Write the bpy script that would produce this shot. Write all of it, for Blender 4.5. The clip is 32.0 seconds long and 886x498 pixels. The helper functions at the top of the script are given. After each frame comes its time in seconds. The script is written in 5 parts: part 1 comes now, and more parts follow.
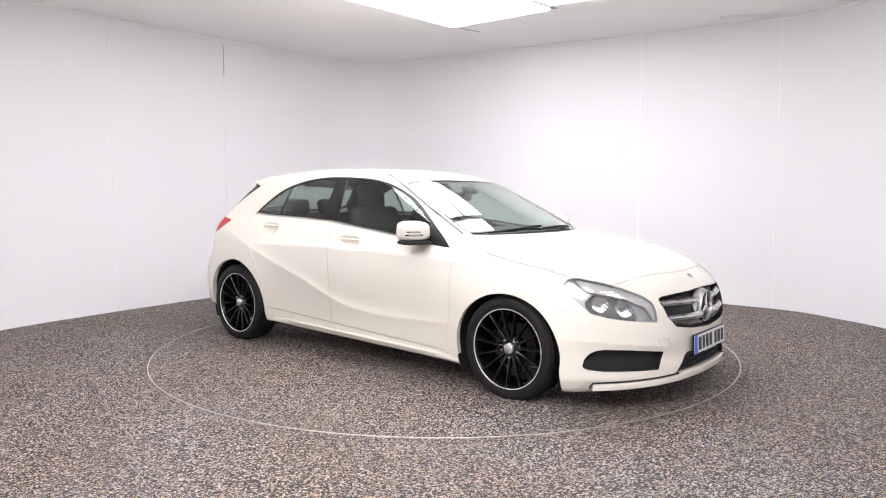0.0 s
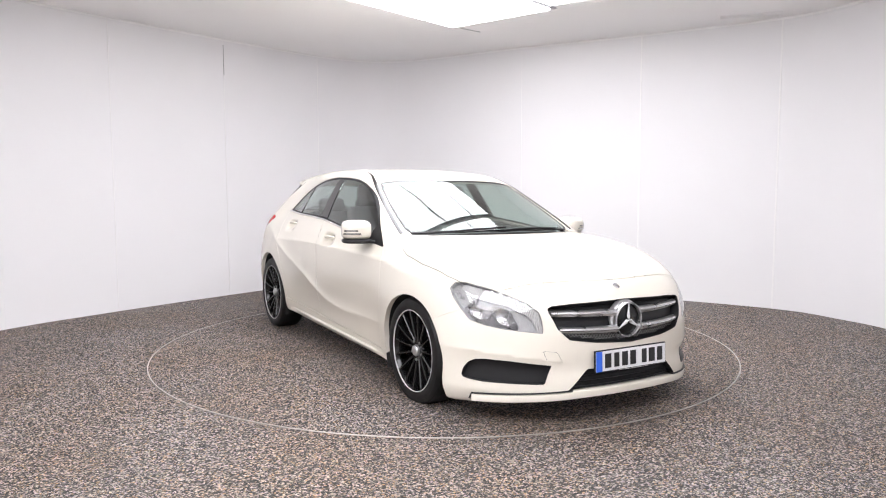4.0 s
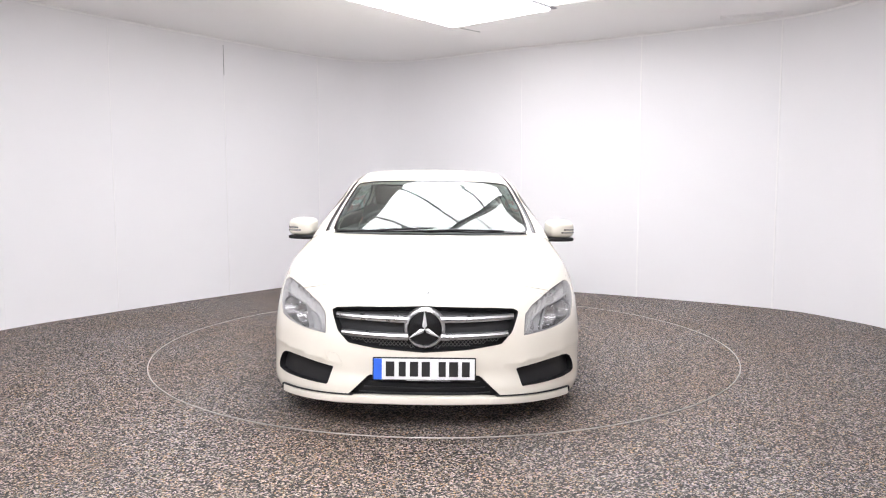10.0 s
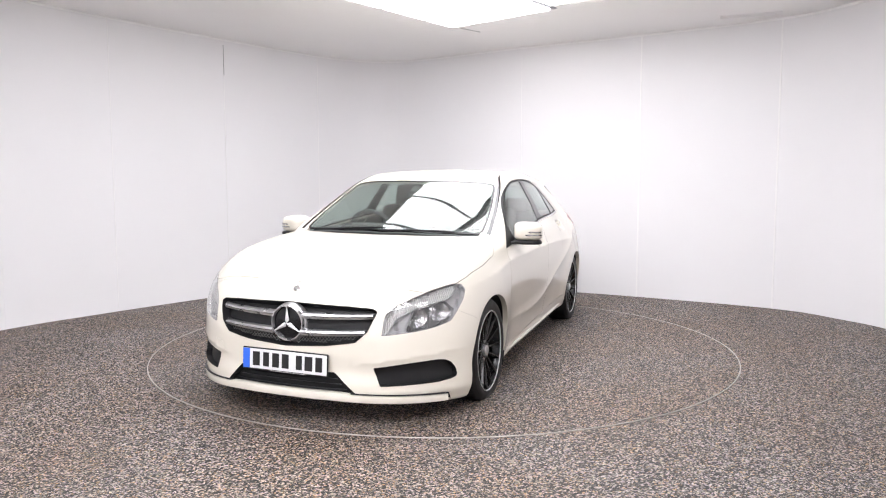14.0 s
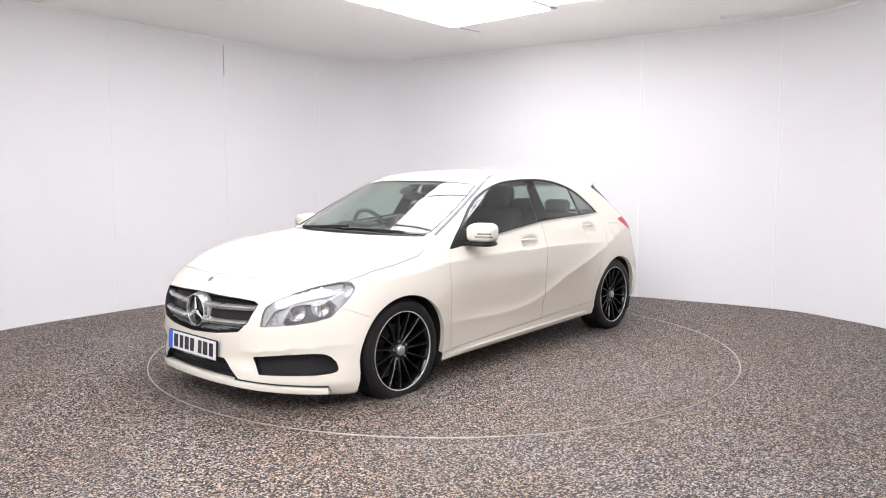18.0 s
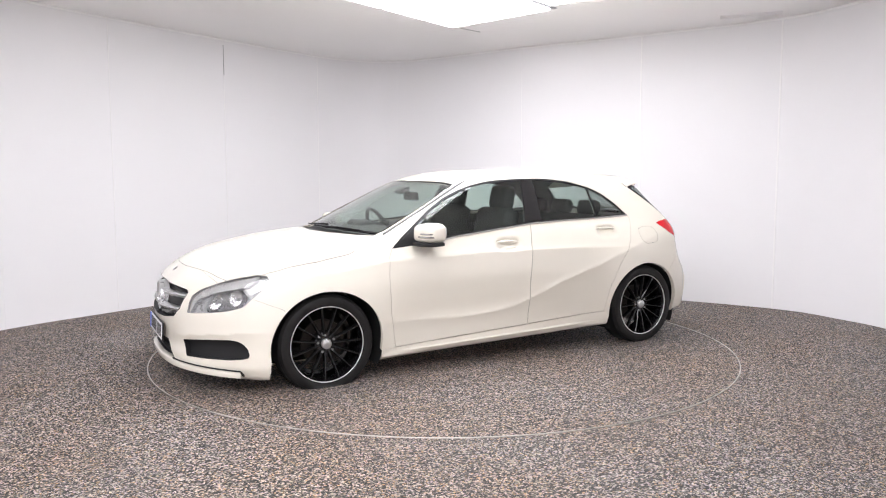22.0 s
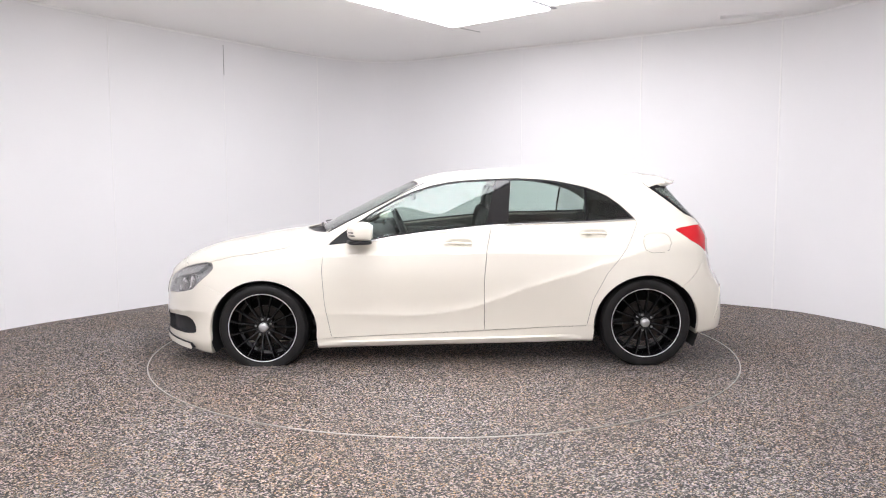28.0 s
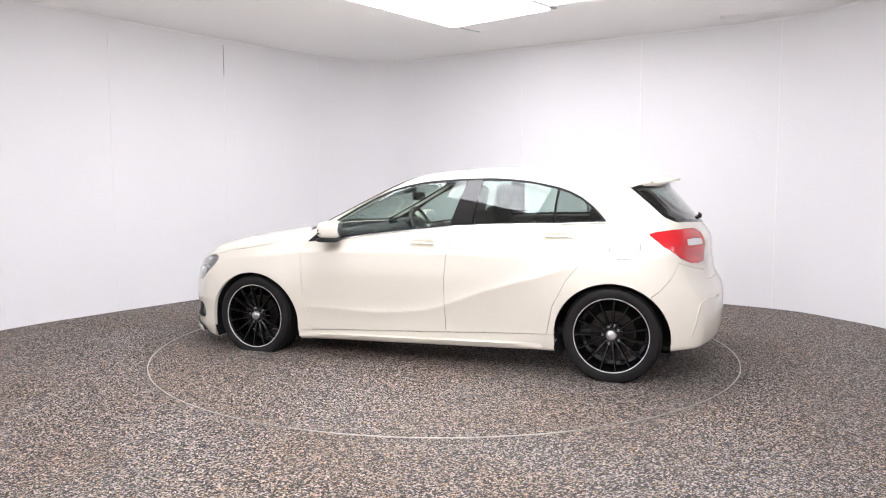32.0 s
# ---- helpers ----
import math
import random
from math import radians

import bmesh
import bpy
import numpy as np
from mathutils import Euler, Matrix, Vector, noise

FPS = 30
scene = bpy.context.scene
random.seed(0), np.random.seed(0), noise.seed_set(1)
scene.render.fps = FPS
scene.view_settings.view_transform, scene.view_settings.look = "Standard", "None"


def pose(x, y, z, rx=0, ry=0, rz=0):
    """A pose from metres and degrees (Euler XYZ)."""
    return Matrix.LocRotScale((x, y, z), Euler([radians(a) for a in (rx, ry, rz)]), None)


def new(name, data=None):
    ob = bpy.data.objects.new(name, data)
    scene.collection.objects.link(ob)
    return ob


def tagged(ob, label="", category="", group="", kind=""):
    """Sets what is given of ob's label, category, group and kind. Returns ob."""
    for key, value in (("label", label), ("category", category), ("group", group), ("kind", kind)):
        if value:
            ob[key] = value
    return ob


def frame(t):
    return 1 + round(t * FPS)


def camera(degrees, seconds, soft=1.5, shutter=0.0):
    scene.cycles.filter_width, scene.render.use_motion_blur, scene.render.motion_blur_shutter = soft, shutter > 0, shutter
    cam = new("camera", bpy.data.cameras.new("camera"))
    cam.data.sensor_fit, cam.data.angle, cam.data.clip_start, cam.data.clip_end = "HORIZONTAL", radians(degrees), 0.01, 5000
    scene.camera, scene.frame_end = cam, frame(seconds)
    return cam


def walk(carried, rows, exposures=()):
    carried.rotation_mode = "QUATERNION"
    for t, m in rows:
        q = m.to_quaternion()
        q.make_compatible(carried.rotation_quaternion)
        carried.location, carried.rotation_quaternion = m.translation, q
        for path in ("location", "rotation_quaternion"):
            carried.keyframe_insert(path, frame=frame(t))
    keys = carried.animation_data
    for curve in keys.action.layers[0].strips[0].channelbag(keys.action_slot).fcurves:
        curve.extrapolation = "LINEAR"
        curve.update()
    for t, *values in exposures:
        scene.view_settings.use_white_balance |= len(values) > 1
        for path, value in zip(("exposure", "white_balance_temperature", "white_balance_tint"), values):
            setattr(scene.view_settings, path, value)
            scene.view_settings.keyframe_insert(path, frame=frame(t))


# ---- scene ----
from mathutils.bvhtree import BVHTree

# ---- camera: it stands still on its stand ----
cam = camera(63.10, 32.0, 1.1)
STAND = pose(0, -5.783, 1.274, 84.940, 0, 0.054) @ pose(0, 0, 0, 0, 0, -0.107)
walk(cam, [(0.0, STAND), (32.0, STAND)])

# ---- world and exposure ----
world = bpy.data.worlds.new("world")
scene.world = world
world.use_nodes = True
world.node_tree.nodes["Background"].inputs[0].default_value = (0.8, 0.85, 0.9, 1)
world.node_tree.nodes["Background"].inputs[1].default_value = 0.05
scene.view_settings.exposure = 0.02
PANEL_GLOW = 8.2


# ---- materials ----
def material(name, color, rough=0.5, metal=0.0, **more):
    m = bpy.data.materials.new(name)
    m.use_nodes = True
    b = m.node_tree.nodes["Principled BSDF"]
    b.inputs["Base Color"].default_value = (*color, 1)
    b.inputs["Roughness"].default_value = rough
    b.inputs["Metallic"].default_value = metal
    for key, value in more.items():
        b.inputs[key.replace("_", " ")].default_value = value
    return m


def nodes_of(m):
    return m.node_tree.nodes, m.node_tree.links, m.node_tree.nodes["Principled BSDF"]


def texture(m, kind, scale, coord="Object", **more):
    """A texture node of m on object coordinates."""
    ns, ls, _ = nodes_of(m)
    co = ns.new("ShaderNodeTexCoord")
    tex = ns.new(kind)
    tex.inputs["Scale"].default_value = scale
    for key, value in more.items():
        tex.inputs[key].default_value = value
    ls.new(co.outputs[coord], tex.inputs["Vector"])
    return tex


def ramp(m, source, stops):
    ns, ls, _ = nodes_of(m)
    r = ns.new("ShaderNodeValToRGB")
    els = r.color_ramp.elements
    while len(els) < len(stops):
        els.new(0.5)
    for e, (pos, c) in zip(els, stops):
        e.position, e.color = pos, (*c, 1)
    ls.new(source, r.inputs["Fac"])
    return r.outputs["Color"]


def mix(m, fac, a, b, blend="MIX"):
    ns, ls, _ = nodes_of(m)
    x = ns.new("ShaderNodeMix")
    x.data_type, x.blend_type = "RGBA", blend
    for value, socket in ((fac, x.inputs["Factor"]), (a, x.inputs["A"]), (b, x.inputs["B"])):
        if isinstance(value, (float, int)):
            socket.default_value = value
        elif isinstance(value, tuple):
            socket.default_value = (*value, 1)
        else:
            ls.new(value, socket)
    return x.outputs["Result"]


def bump(m, source, strength, distance):
    ns, ls, b = nodes_of(m)
    n = ns.new("ShaderNodeBump")
    n.inputs["Strength"].default_value = strength
    n.inputs["Distance"].default_value = distance
    ls.new(source, n.inputs["Height"])
    ls.new(n.outputs["Normal"], b.inputs["Normal"])
    return n


def paint_into(m, color=None, rough=None):
    _, ls, b = nodes_of(m)
    if color is not None:
        ls.new(color, b.inputs["Base Color"])
    if rough is not None:
        ls.new(rough, b.inputs["Roughness"])


def varied(name, color, rough=0.5, metal=0.0, scale=6.0, spread=0.12, relief=0.0, grain=300.0, **more):
    """A surface with slow blotches of tone and gloss and a fine grain."""
    m = material(name, color, rough, metal, **more)
    n = texture(m, "ShaderNodeTexNoise", scale, Detail=4.0)
    lo = tuple(c * (1 - spread) for c in color)
    hi = tuple(min(1, c * (1 + spread)) for c in color)
    paint_into(m, ramp(m, n.outputs["Fac"], [(0.3, lo), (0.7, hi)]))
    r = ramp(m, n.outputs["Fac"], [(0.3, (rough * 0.85,) * 3), (0.7, (min(1, rough * 1.15),) * 3)])
    paint_into(m, None, r)
    if relief:
        g = texture(m, "ShaderNodeTexNoise", grain, Detail=2.0)
        bump(m, g.outputs["Fac"], relief, 0.001)
    return m


def stone_carpet(name):
    """Resin-bound stone: crumbs of black, grey, white and brown."""
    m = material(name, (0.2, 0.19, 0.18), 0.62)
    ns, ls, _ = nodes_of(m)
    v = texture(m, "ShaderNodeTexVoronoi", 136.0)
    sep = ns.new("ShaderNodeSeparateColor")
    ls.new(v.outputs["Color"], sep.inputs["Color"])
    c = ramp(m, sep.outputs["Red"], [(0.0, (0.011, 0.011, 0.012)), (0.44, (0.024, 0.0238, 0.0235)), (0.55, (0.096, 0.092, 0.086)),
                                     (0.67, (0.25, 0.242, 0.222)), (0.85, (0.375, 0.365, 0.337)), (1.0, (0.545, 0.53, 0.49))])
    tint = ns.new("ShaderNodeMix")
    tint.data_type, tint.blend_type = "RGBA", "MIX"
    tint.inputs["Factor"].default_value = 0.24
    tint.inputs["A"].default_value = (1, 1, 1, 1)
    ls.new(v.outputs["Color"], tint.inputs["B"])
    c = mix(m, 1.0, c, tint.outputs["Result"], "MULTIPLY")
    warm = ramp(m, sep.outputs["Green"], [(0.0, (1, 1, 1)), (0.8, (1, 1, 1)), (0.86, (1.0, 0.72, 0.5)), (1.0, (1.0, 0.62, 0.42))])
    c = mix(m, 1.0, c, warm, "MULTIPLY")
    n = texture(m, "ShaderNodeTexNoise", 0.9, Detail=5.0)
    stain = ramp(m, n.outputs["Fac"], [(0.36, (0.95, 0.86, 0.77)), (0.60, (1.0, 1.0, 1.0))])
    paint_into(m, mix(m, 1.0, c, stain, "MULTIPLY"))
    inv = ns.new("ShaderNodeMath")
    inv.operation = "SUBTRACT"
    inv.inputs[0].default_value = 1.0
    ls.new(v.outputs["Distance"], inv.inputs[1])
    bump(m, inv.outputs[0], 0.7, 0.007)
    return m


STONE = stone_carpet("stone carpet")
WALL = varied("white wall board", (0.858, 0.852, 0.866), 0.5, scale=0.8, spread=0.012, relief=0.02, grain=60)
CEILING = varied("white ceiling board", (0.95, 0.94, 0.94), 0.7, scale=0.7, spread=0.015, relief=0.02, grain=60)
STRIP = varied("white plastic strip", (0.93, 0.925, 0.925), 0.4, scale=3, spread=0.02)
LIGHT_BAR = varied("grey light grid bar", (0.30, 0.30, 0.31), 0.5, 0.2, scale=3, spread=0.05)
TRIM_METAL = varied("brushed aluminium edging", (0.50, 0.48, 0.45), 0.35, 0.8, scale=5, spread=0.15)
GLOW = material("lit diffuser", (0.9, 0.9, 0.9), 0.5)
nodes_of(GLOW)[2].inputs["Emission Color"].default_value = (0.965, 0.955, 1.0, 1)
nodes_of(GLOW)[2].inputs["Emission Strength"].default_value = PANEL_GLOW
PAINT = varied("ivory white car paint", (0.788, 0.745, 0.650), 0.34, scale=2.0, spread=0.015, Coat_Weight=1.0, Coat_Roughness=0.03)
BLACK_TRIM = varied("satin black plastic", (0.014, 0.014, 0.015), 0.48, scale=9, spread=0.2, relief=0.08, Specular_IOR_Level=0.3)
PILLAR_BLACK = varied("black pillar film", (0.012, 0.012, 0.013), 0.05, scale=9, spread=0.15, Specular_IOR_Level=0.6)
PILLAR_GLASS = varied("black glazed pillar band", (0.008, 0.008, 0.009), 0.08, scale=9, spread=0.2, Specular_IOR_Level=0.5)
GLOSS_BLACK = varied("gloss black", (0.008, 0.008, 0.009), 0.16, scale=9, spread=0.2, Specular_IOR_Level=0.35)
RIM_BLACK = varied("black rim lacquer", (0.006, 0.006, 0.0065), 0.14, scale=9, spread=0.2, Specular_IOR_Level=0.45)
RIM_SILVER = varied("machined rim silver", (0.78, 0.78, 0.79), 0.3, 0.35, scale=14, spread=0.08)
RUBBER = varied("tyre rubber", (0.011, 0.0105, 0.0105), 0.48, scale=14, spread=0.25, relief=0.12, Specular_IOR_Level=0.26)
SILVER = varied("satin silver", (0.62, 0.62, 0.63), 0.28, 0.9, scale=10, spread=0.08)
SLAT_SILVER = varied("satin slat silver", (0.58, 0.58, 0.59), 0.3, 0.85, scale=10, spread=0.1)
SILVER_DARK = varied("dull silver", (0.26, 0.26, 0.255), 0.4, 0.7, scale=20, spread=0.1)
CHROME_SATIN = varied("satin chrome", (0.75, 0.75, 0.74), 0.22, 1.0, scale=8, spread=0.05)
CHROME = varied("chrome", (0.82, 0.82, 0.83), 0.07, 1.0, scale=10, spread=0.03)
DISC = varied("cast iron disc", (0.04, 0.034, 0.03), 0.45, 0.8, scale=30, spread=0.25)
DARK = varied("dark underside", (0.012, 0.012, 0.012), 0.8, scale=8, spread=0.2)
FABRIC = varied("charcoal seat cloth", (0.018, 0.018, 0.019), 0.85, scale=12, spread=0.2, relief=0.3)
TRIM_GREY = varied("grey headlining", (0.14, 0.138, 0.135), 0.9, scale=5, spread=0.06, relief=0.1)
DASH = varied("dark dashboard plastic", (0.03, 0.03, 0.032), 0.55, scale=9, spread=0.2, relief=0.15)


def glass(name, color, rough=0.0):
    return material(name, color, rough, 0.0, Transmission_Weight=1.0, IOR=1.45)


GLASS = glass("green tinted glass", (0.70, 0.80, 0.76))
GLASS_DARK = glass("smoked glass", (0.52, 0.58, 0.56))
LENS = glass("clear lamp lens", (0.99, 0.99, 0.99))
REFLECTOR = varied("lamp reflector", (0.93, 0.93, 0.94), 0.12, 1.0, scale=20, spread=0.03)
LAMP_PALE = varied("pale lamp insert", (0.46, 0.455, 0.45), 0.25, scale=20, spread=0.06)
LENS_WHITE = material("frosted lamp lens", (0.75, 0.72, 0.72), 0.15, Coat_Weight=1.0)
LAMP_BED = varied("fluted lamp reflector", (0.50, 0.50, 0.51), 0.2, 0.85, scale=20, spread=0.1)
for fluted, pitch, depth in ((LAMP_BED, 26.0, 0.012), (REFLECTOR, 34.0, 0.008), (LAMP_PALE, 40.0, 0.006)):
    flute = texture(fluted, "ShaderNodeTexWave", pitch)
    flute.bands_direction = "Y"
    bump(fluted, flute.outputs["Fac"], 0.8, depth)
LAMP_GREY = varied("lamp housing plastic", (0.33, 0.33, 0.335), 0.3, 0.3, scale=20, spread=0.15)
PLATE_WHITE = varied("reflective plate white", (0.78, 0.79, 0.80), 0.35, scale=20, spread=0.03)
PLATE_BLUE = varied("plate blue", (0.03, 0.14, 0.72), 0.35, scale=20, spread=0.05)
BLACK_INK = varied("black lettering film", (0.012, 0.012, 0.013), 0.4, scale=20, spread=0.1)
MIRROR = material("mirror glass", (0.9, 0.9, 0.9), 0.02, 1.0)
SCREEN_FILM = material("dark display", (0.01, 0.01, 0.012), 0.08)
RED_LENS = material("red lamp lens", (0.60, 0.010, 0.018), 0.2, Coat_Weight=0.4, Coat_Roughness=0.05)


# ---- building helpers ----
def link_mesh(name, verts, faces, mat, parent=None, label="", normals=None, smooth=True, angle=None):
    me = bpy.data.meshes.new(name)
    me.from_pydata([tuple(v) for v in verts], [], [tuple(int(i) for i in f) for f in faces])
    me.materials.append(mat)
    me.polygons.foreach_set("use_smooth", [smooth] * len(me.polygons))
    if angle is not None:
        me.set_sharp_from_angle(angle=radians(angle))
    if normals is not None:
        me.normals_split_custom_set_from_vertices([tuple(n) for n in normals])
    me.update()
    ob = new(name, me)
    if parent is not None:
        ob.parent = parent
    return tagged(ob, label)


def part(name, bm, mat, parent=None, label="", angle=35):
    me = bpy.data.meshes.new(name)
    bm.normal_update()
    bm.to_mesh(me)
    bm.free()
    me.materials.append(mat)
    me.polygons.foreach_set("use_smooth", [True] * len(me.polygons))
    me.set_sharp_from_angle(angle=radians(angle))
    ob = new(name, me)
    if parent is not None:
        ob.parent = parent
    return tagged(ob, label)


def thing(name, label, category, m=None, group="", kind=""):
    ob = new(name)
    ob.empty_display_size = 0.2
    if m is not None:
        ob.matrix_basis = m
    return tagged(ob, label, category, group, kind)


def hermite(xs, ys):
    """A smooth curve through knots; ys may be rows. Works on arrays."""
    xs, ys = np.asarray(xs, float), np.asarray(ys, float)
    d = np.gradient(ys, xs, axis=0)

    def at(x):
        x = np.clip(np.asarray(x, float), xs[0], xs[-1])
        i = np.clip(np.searchsorted(xs, x, side="right") - 1, 0, len(xs) - 2)
        h = xs[i + 1] - xs[i]
        u = (x - xs[i]) / h
        if ys.ndim > 1:
            u, h = u[..., None], h[..., None]
        a, b = u * u * (3 - 2 * u), u * (1 - u)
        return ys[i] * (1 - a) + ys[i + 1] * a + h * (d[i] * b * (1 - u) - d[i + 1] * b * u)
    if ys.ndim > 1:
        return at
    grid = np.linspace(xs[0], xs[-1], 6000)
    table = at(grid)
    return lambda x: np.interp(x, grid, table)


def closed_curve(points, n=10):
    """Catmull-Rom through a closed ring of points."""
    p = np.asarray(points, float)
    out = []
    for i in range(len(p)):
        a, b, c, d = p[i - 1], p[i], p[(i + 1) % len(p)], p[(i + 2) % len(p)]
        for k in range(n):
            u = k / n
            out.append(0.5 * (2 * b + (c - a) * u + (2 * a - 5 * b + 4 * c - d) * u * u + (3 * b - a - 3 * c + d) * u ** 3))
    return np.array(out)


# ---- the room: floor, turntable, rounded walls, ceiling ----
CEIL = 2.93
RADIUS = 2.237
PLAN = [(-3.9, 0.55), (-3.31, 1.48), (-2.5, 2.57), (-1.62, 3.64), (-1.05, 4.02), (-0.62, 4.06), (-0.12, 3.82), (0.95, 3.10),
        (2.2, 2.38), (3.38, 1.57), (3.75, 0.98), (3.95, 0.2), (4.05, -2.2), (3.9, -5.0), (2.9, -6.9), (0.9, -7.6), (-1.2, -7.6), (-3.0, -6.9),
        (-4.1, -5.0), (-4.3, -2.2), (-4.2, -0.4)]


def strip_along(points, z0, z1, thick, name, mat, parent=None, label=""):
    """An upright curved board along points, thickened outwards (to the left of its way)."""
    p = np.asarray(points, float)
    t = np.gradient(p, axis=0)
    t /= np.linalg.norm(t, axis=1)[:, None]
    o = p + np.c_[-t[:, 1], t[:, 0]] * thick
    verts, faces, n = [], [], len(p)
    for ring, z in ((p, z0), (p, z1), (o, z1), (o, z0)):
        verts += [(x, y, z) for x, y in ring]
    for k in range(4):
        for i in range(n - 1):
            a, b = k * n + i, ((k + 1) % 4) * n + i
            faces.append((a, a + 1, b + 1, b))
    faces += [(0, n, 2 * n, 3 * n), (n - 1, 4 * n - 1, 3 * n - 1, 2 * n - 1)]
    return link_mesh(name, verts, faces, mat, parent, label, angle=40)


def build_room():
    bm = bmesh.new()
    out = [bm.verts.new((9 * math.cos(a), 9 * math.sin(a), 0)) for a in np.linspace(0, 2 * math.pi, 96, endpoint=False)]
    inn = [bm.verts.new((v.co.x / 9 * (RADIUS + 0.004), v.co.y / 9 * (RADIUS + 0.004), 0)) for v in out]
    low = [bm.verts.new((v.co.x, v.co.y, -0.06)) for v in inn]
    for i in range(96):
        j = (i + 1) % 96
        bm.faces.new((out[i], out[j], inn[j], inn[i]))
        bm.faces.new((inn[i], inn[j], low[j], low[i]))
    bm.faces.new(low)
    floor = part("floor", bm, STONE)
    tagged(floor, "speckled grey stone-carpet floor of bound chippings", "floor", kind="structure")
    ring = closed_curve(PLAN, 24)
    wall = thing("wall_1", "smooth white rounded studio wall of tall boards", "wall", kind="structure")
    seams = [24 * s for s in (0, 1, 2, 3, 5, 7, 8, 9, 12, 14, 16, 18, 20)]
    for a, b in zip(seams, seams[1:] + [len(ring)]):
        idx = np.arange(a, b + 1) % len(ring)
        pts = ring[idx].copy()
        d0, d1 = pts[1] - pts[0], pts[-1] - pts[-2]
        pts[0] += d0 / np.linalg.norm(d0) * 0.0003
        pts[-1] -= d1 / np.linalg.norm(d1) * 0.0003
        strip_along(pts, 0.0, CEIL, 0.03, "panel", WALL, wall)
    strip_along(np.r_[ring, ring[:1]] * 1.012, -0.02, CEIL + 0.02, 0.08, "backing", STRIP, wall)
    strip_along(np.r_[ring, ring[:1]] * 0.9975, CEIL - 0.022, CEIL - 0.001, 0.014, "cornice", STRIP, wall)
    # cover strips over the boards' joints
    for x, y, w in ((-3.31, 1.48, 0.006), (-2.5, 2.57, 0.006), (-1.62, 3.64, 0.010), (0.95, 3.10, 0.005), (2.2, 2.38, 0.016), (3.38, 1.57, 0.016)):
        i = int(np.argmin(np.hypot(ring[:, 0] - x, ring[:, 1] - y)))
        t = ring[(i + 1) % len(ring)] - ring[i - 1]
        m = Matrix.Translation((*(ring[i] * (1 - 0.002 / np.hypot(*ring[i]))), (CEIL - 0.022) / 2)) @ pose(0, 0, 0, 0, 0, math.degrees(math.atan2(t[1], t[0])))
        bm = bmesh.new()
        bmesh.ops.create_cube(bm, size=1, matrix=m @ Matrix.Diagonal((w, 0.008 if w > 0.012 else 0.0045, CEIL - 0.024, 1)))
        bmesh.ops.bevel(bm, geom=bm.edges[:], offset=0.001, segments=1, affect="EDGES")
        part("joint_strip", bm, STRIP, wall)
    # an open joint at the head of one board
    bm = bmesh.new()
    i = int(np.argmin(np.hypot(ring[:, 0] + 2.5, ring[:, 1] - 2.57)))
    t = ring[i + 1] - ring[i - 1]
    m = Matrix.Translation((*(ring[i] * (1 - 0.005 / np.hypot(*ring[i]))), 2.69)) @ pose(0, 0, 0, 0, 0, math.degrees(math.atan2(t[1], t[0])))
    bmesh.ops.create_cube(bm, size=1, matrix=m @ Matrix.Diagonal((0.005, 0.003, 0.34, 1)))
    part("open_joint", bm, LIGHT_BAR, wall, "dark open joint")
    for k, (x0, y0, x1, y1) in enumerate(((0.18, 2.03, 0.40, 2.23), (1.02, 1.08, 1.55, 0.87))):
        crack = thing("ceiling_joint", "thin dark hairline joint in the white ceiling" if k == 0 else "thin pale cover strip on the white ceiling", "trim", kind="structure")
        bm = bmesh.new()
        m = pose((x0 + x1) / 2, (y0 + y1) / 2, CEIL, 0, 0, math.degrees(math.atan2(y1 - y0, x1 - x0)))
        bmesh.ops.create_cube(bm, size=1, matrix=m @ Matrix.Diagonal((math.hypot(x1 - x0, y1 - y0), 0.010 if k == 0 else 0.02, 0.006, 1)))
        part("strip", bm, LIGHT_BAR if k == 0 else STRIP, crack)
    bm = bmesh.new()
    bmesh.ops.create_cone(bm, cap_ends=True, segments=48, radius1=9, radius2=9, depth=0.06, matrix=Matrix.Translation((0, 0, CEIL + 0.03)))
    tagged(part("ceiling", bm, CEILING), "plain white flat ceiling", "ceiling", kind="structure")


def build_turntable():
    table = thing("turntable", "round turning platform with speckled stone-carpet top", "turntable")
    bm = bmesh.new()
    bmesh.ops.create_cone(bm, cap_ends=True, segments=128, radius1=RADIUS - 0.008, radius2=RADIUS - 0.008, depth=0.05, matrix=Matrix.Translation((0, 0, -0.0245)))
    part("platform", bm, STONE, table)
    prof = [(RADIUS - 0.0075, -0.04), (RADIUS - 0.0075, 0.002), (RADIUS - 0.006, 0.0035), (RADIUS - 0.001, 0.0035), (RADIUS + 0.0005, 0.002), (RADIUS + 0.0005, -0.04)]
    verts, faces, n = [], [], 160
    for i in range(n):
        a = 2 * math.pi * i / n
        verts += [(r * math.cos(a), r * math.sin(a), z) for r, z in prof]
    for i in range(n):
        for k in range(5):
            a, b = i * 6 + k, ((i + 1) % n) * 6 + k
            faces.append((a, b, b + 1, a + 1))
    link_mesh("edge_ring", verts, faces, TRIM_METAL, table, "thin pale metal edging ring", angle=40)
    return table


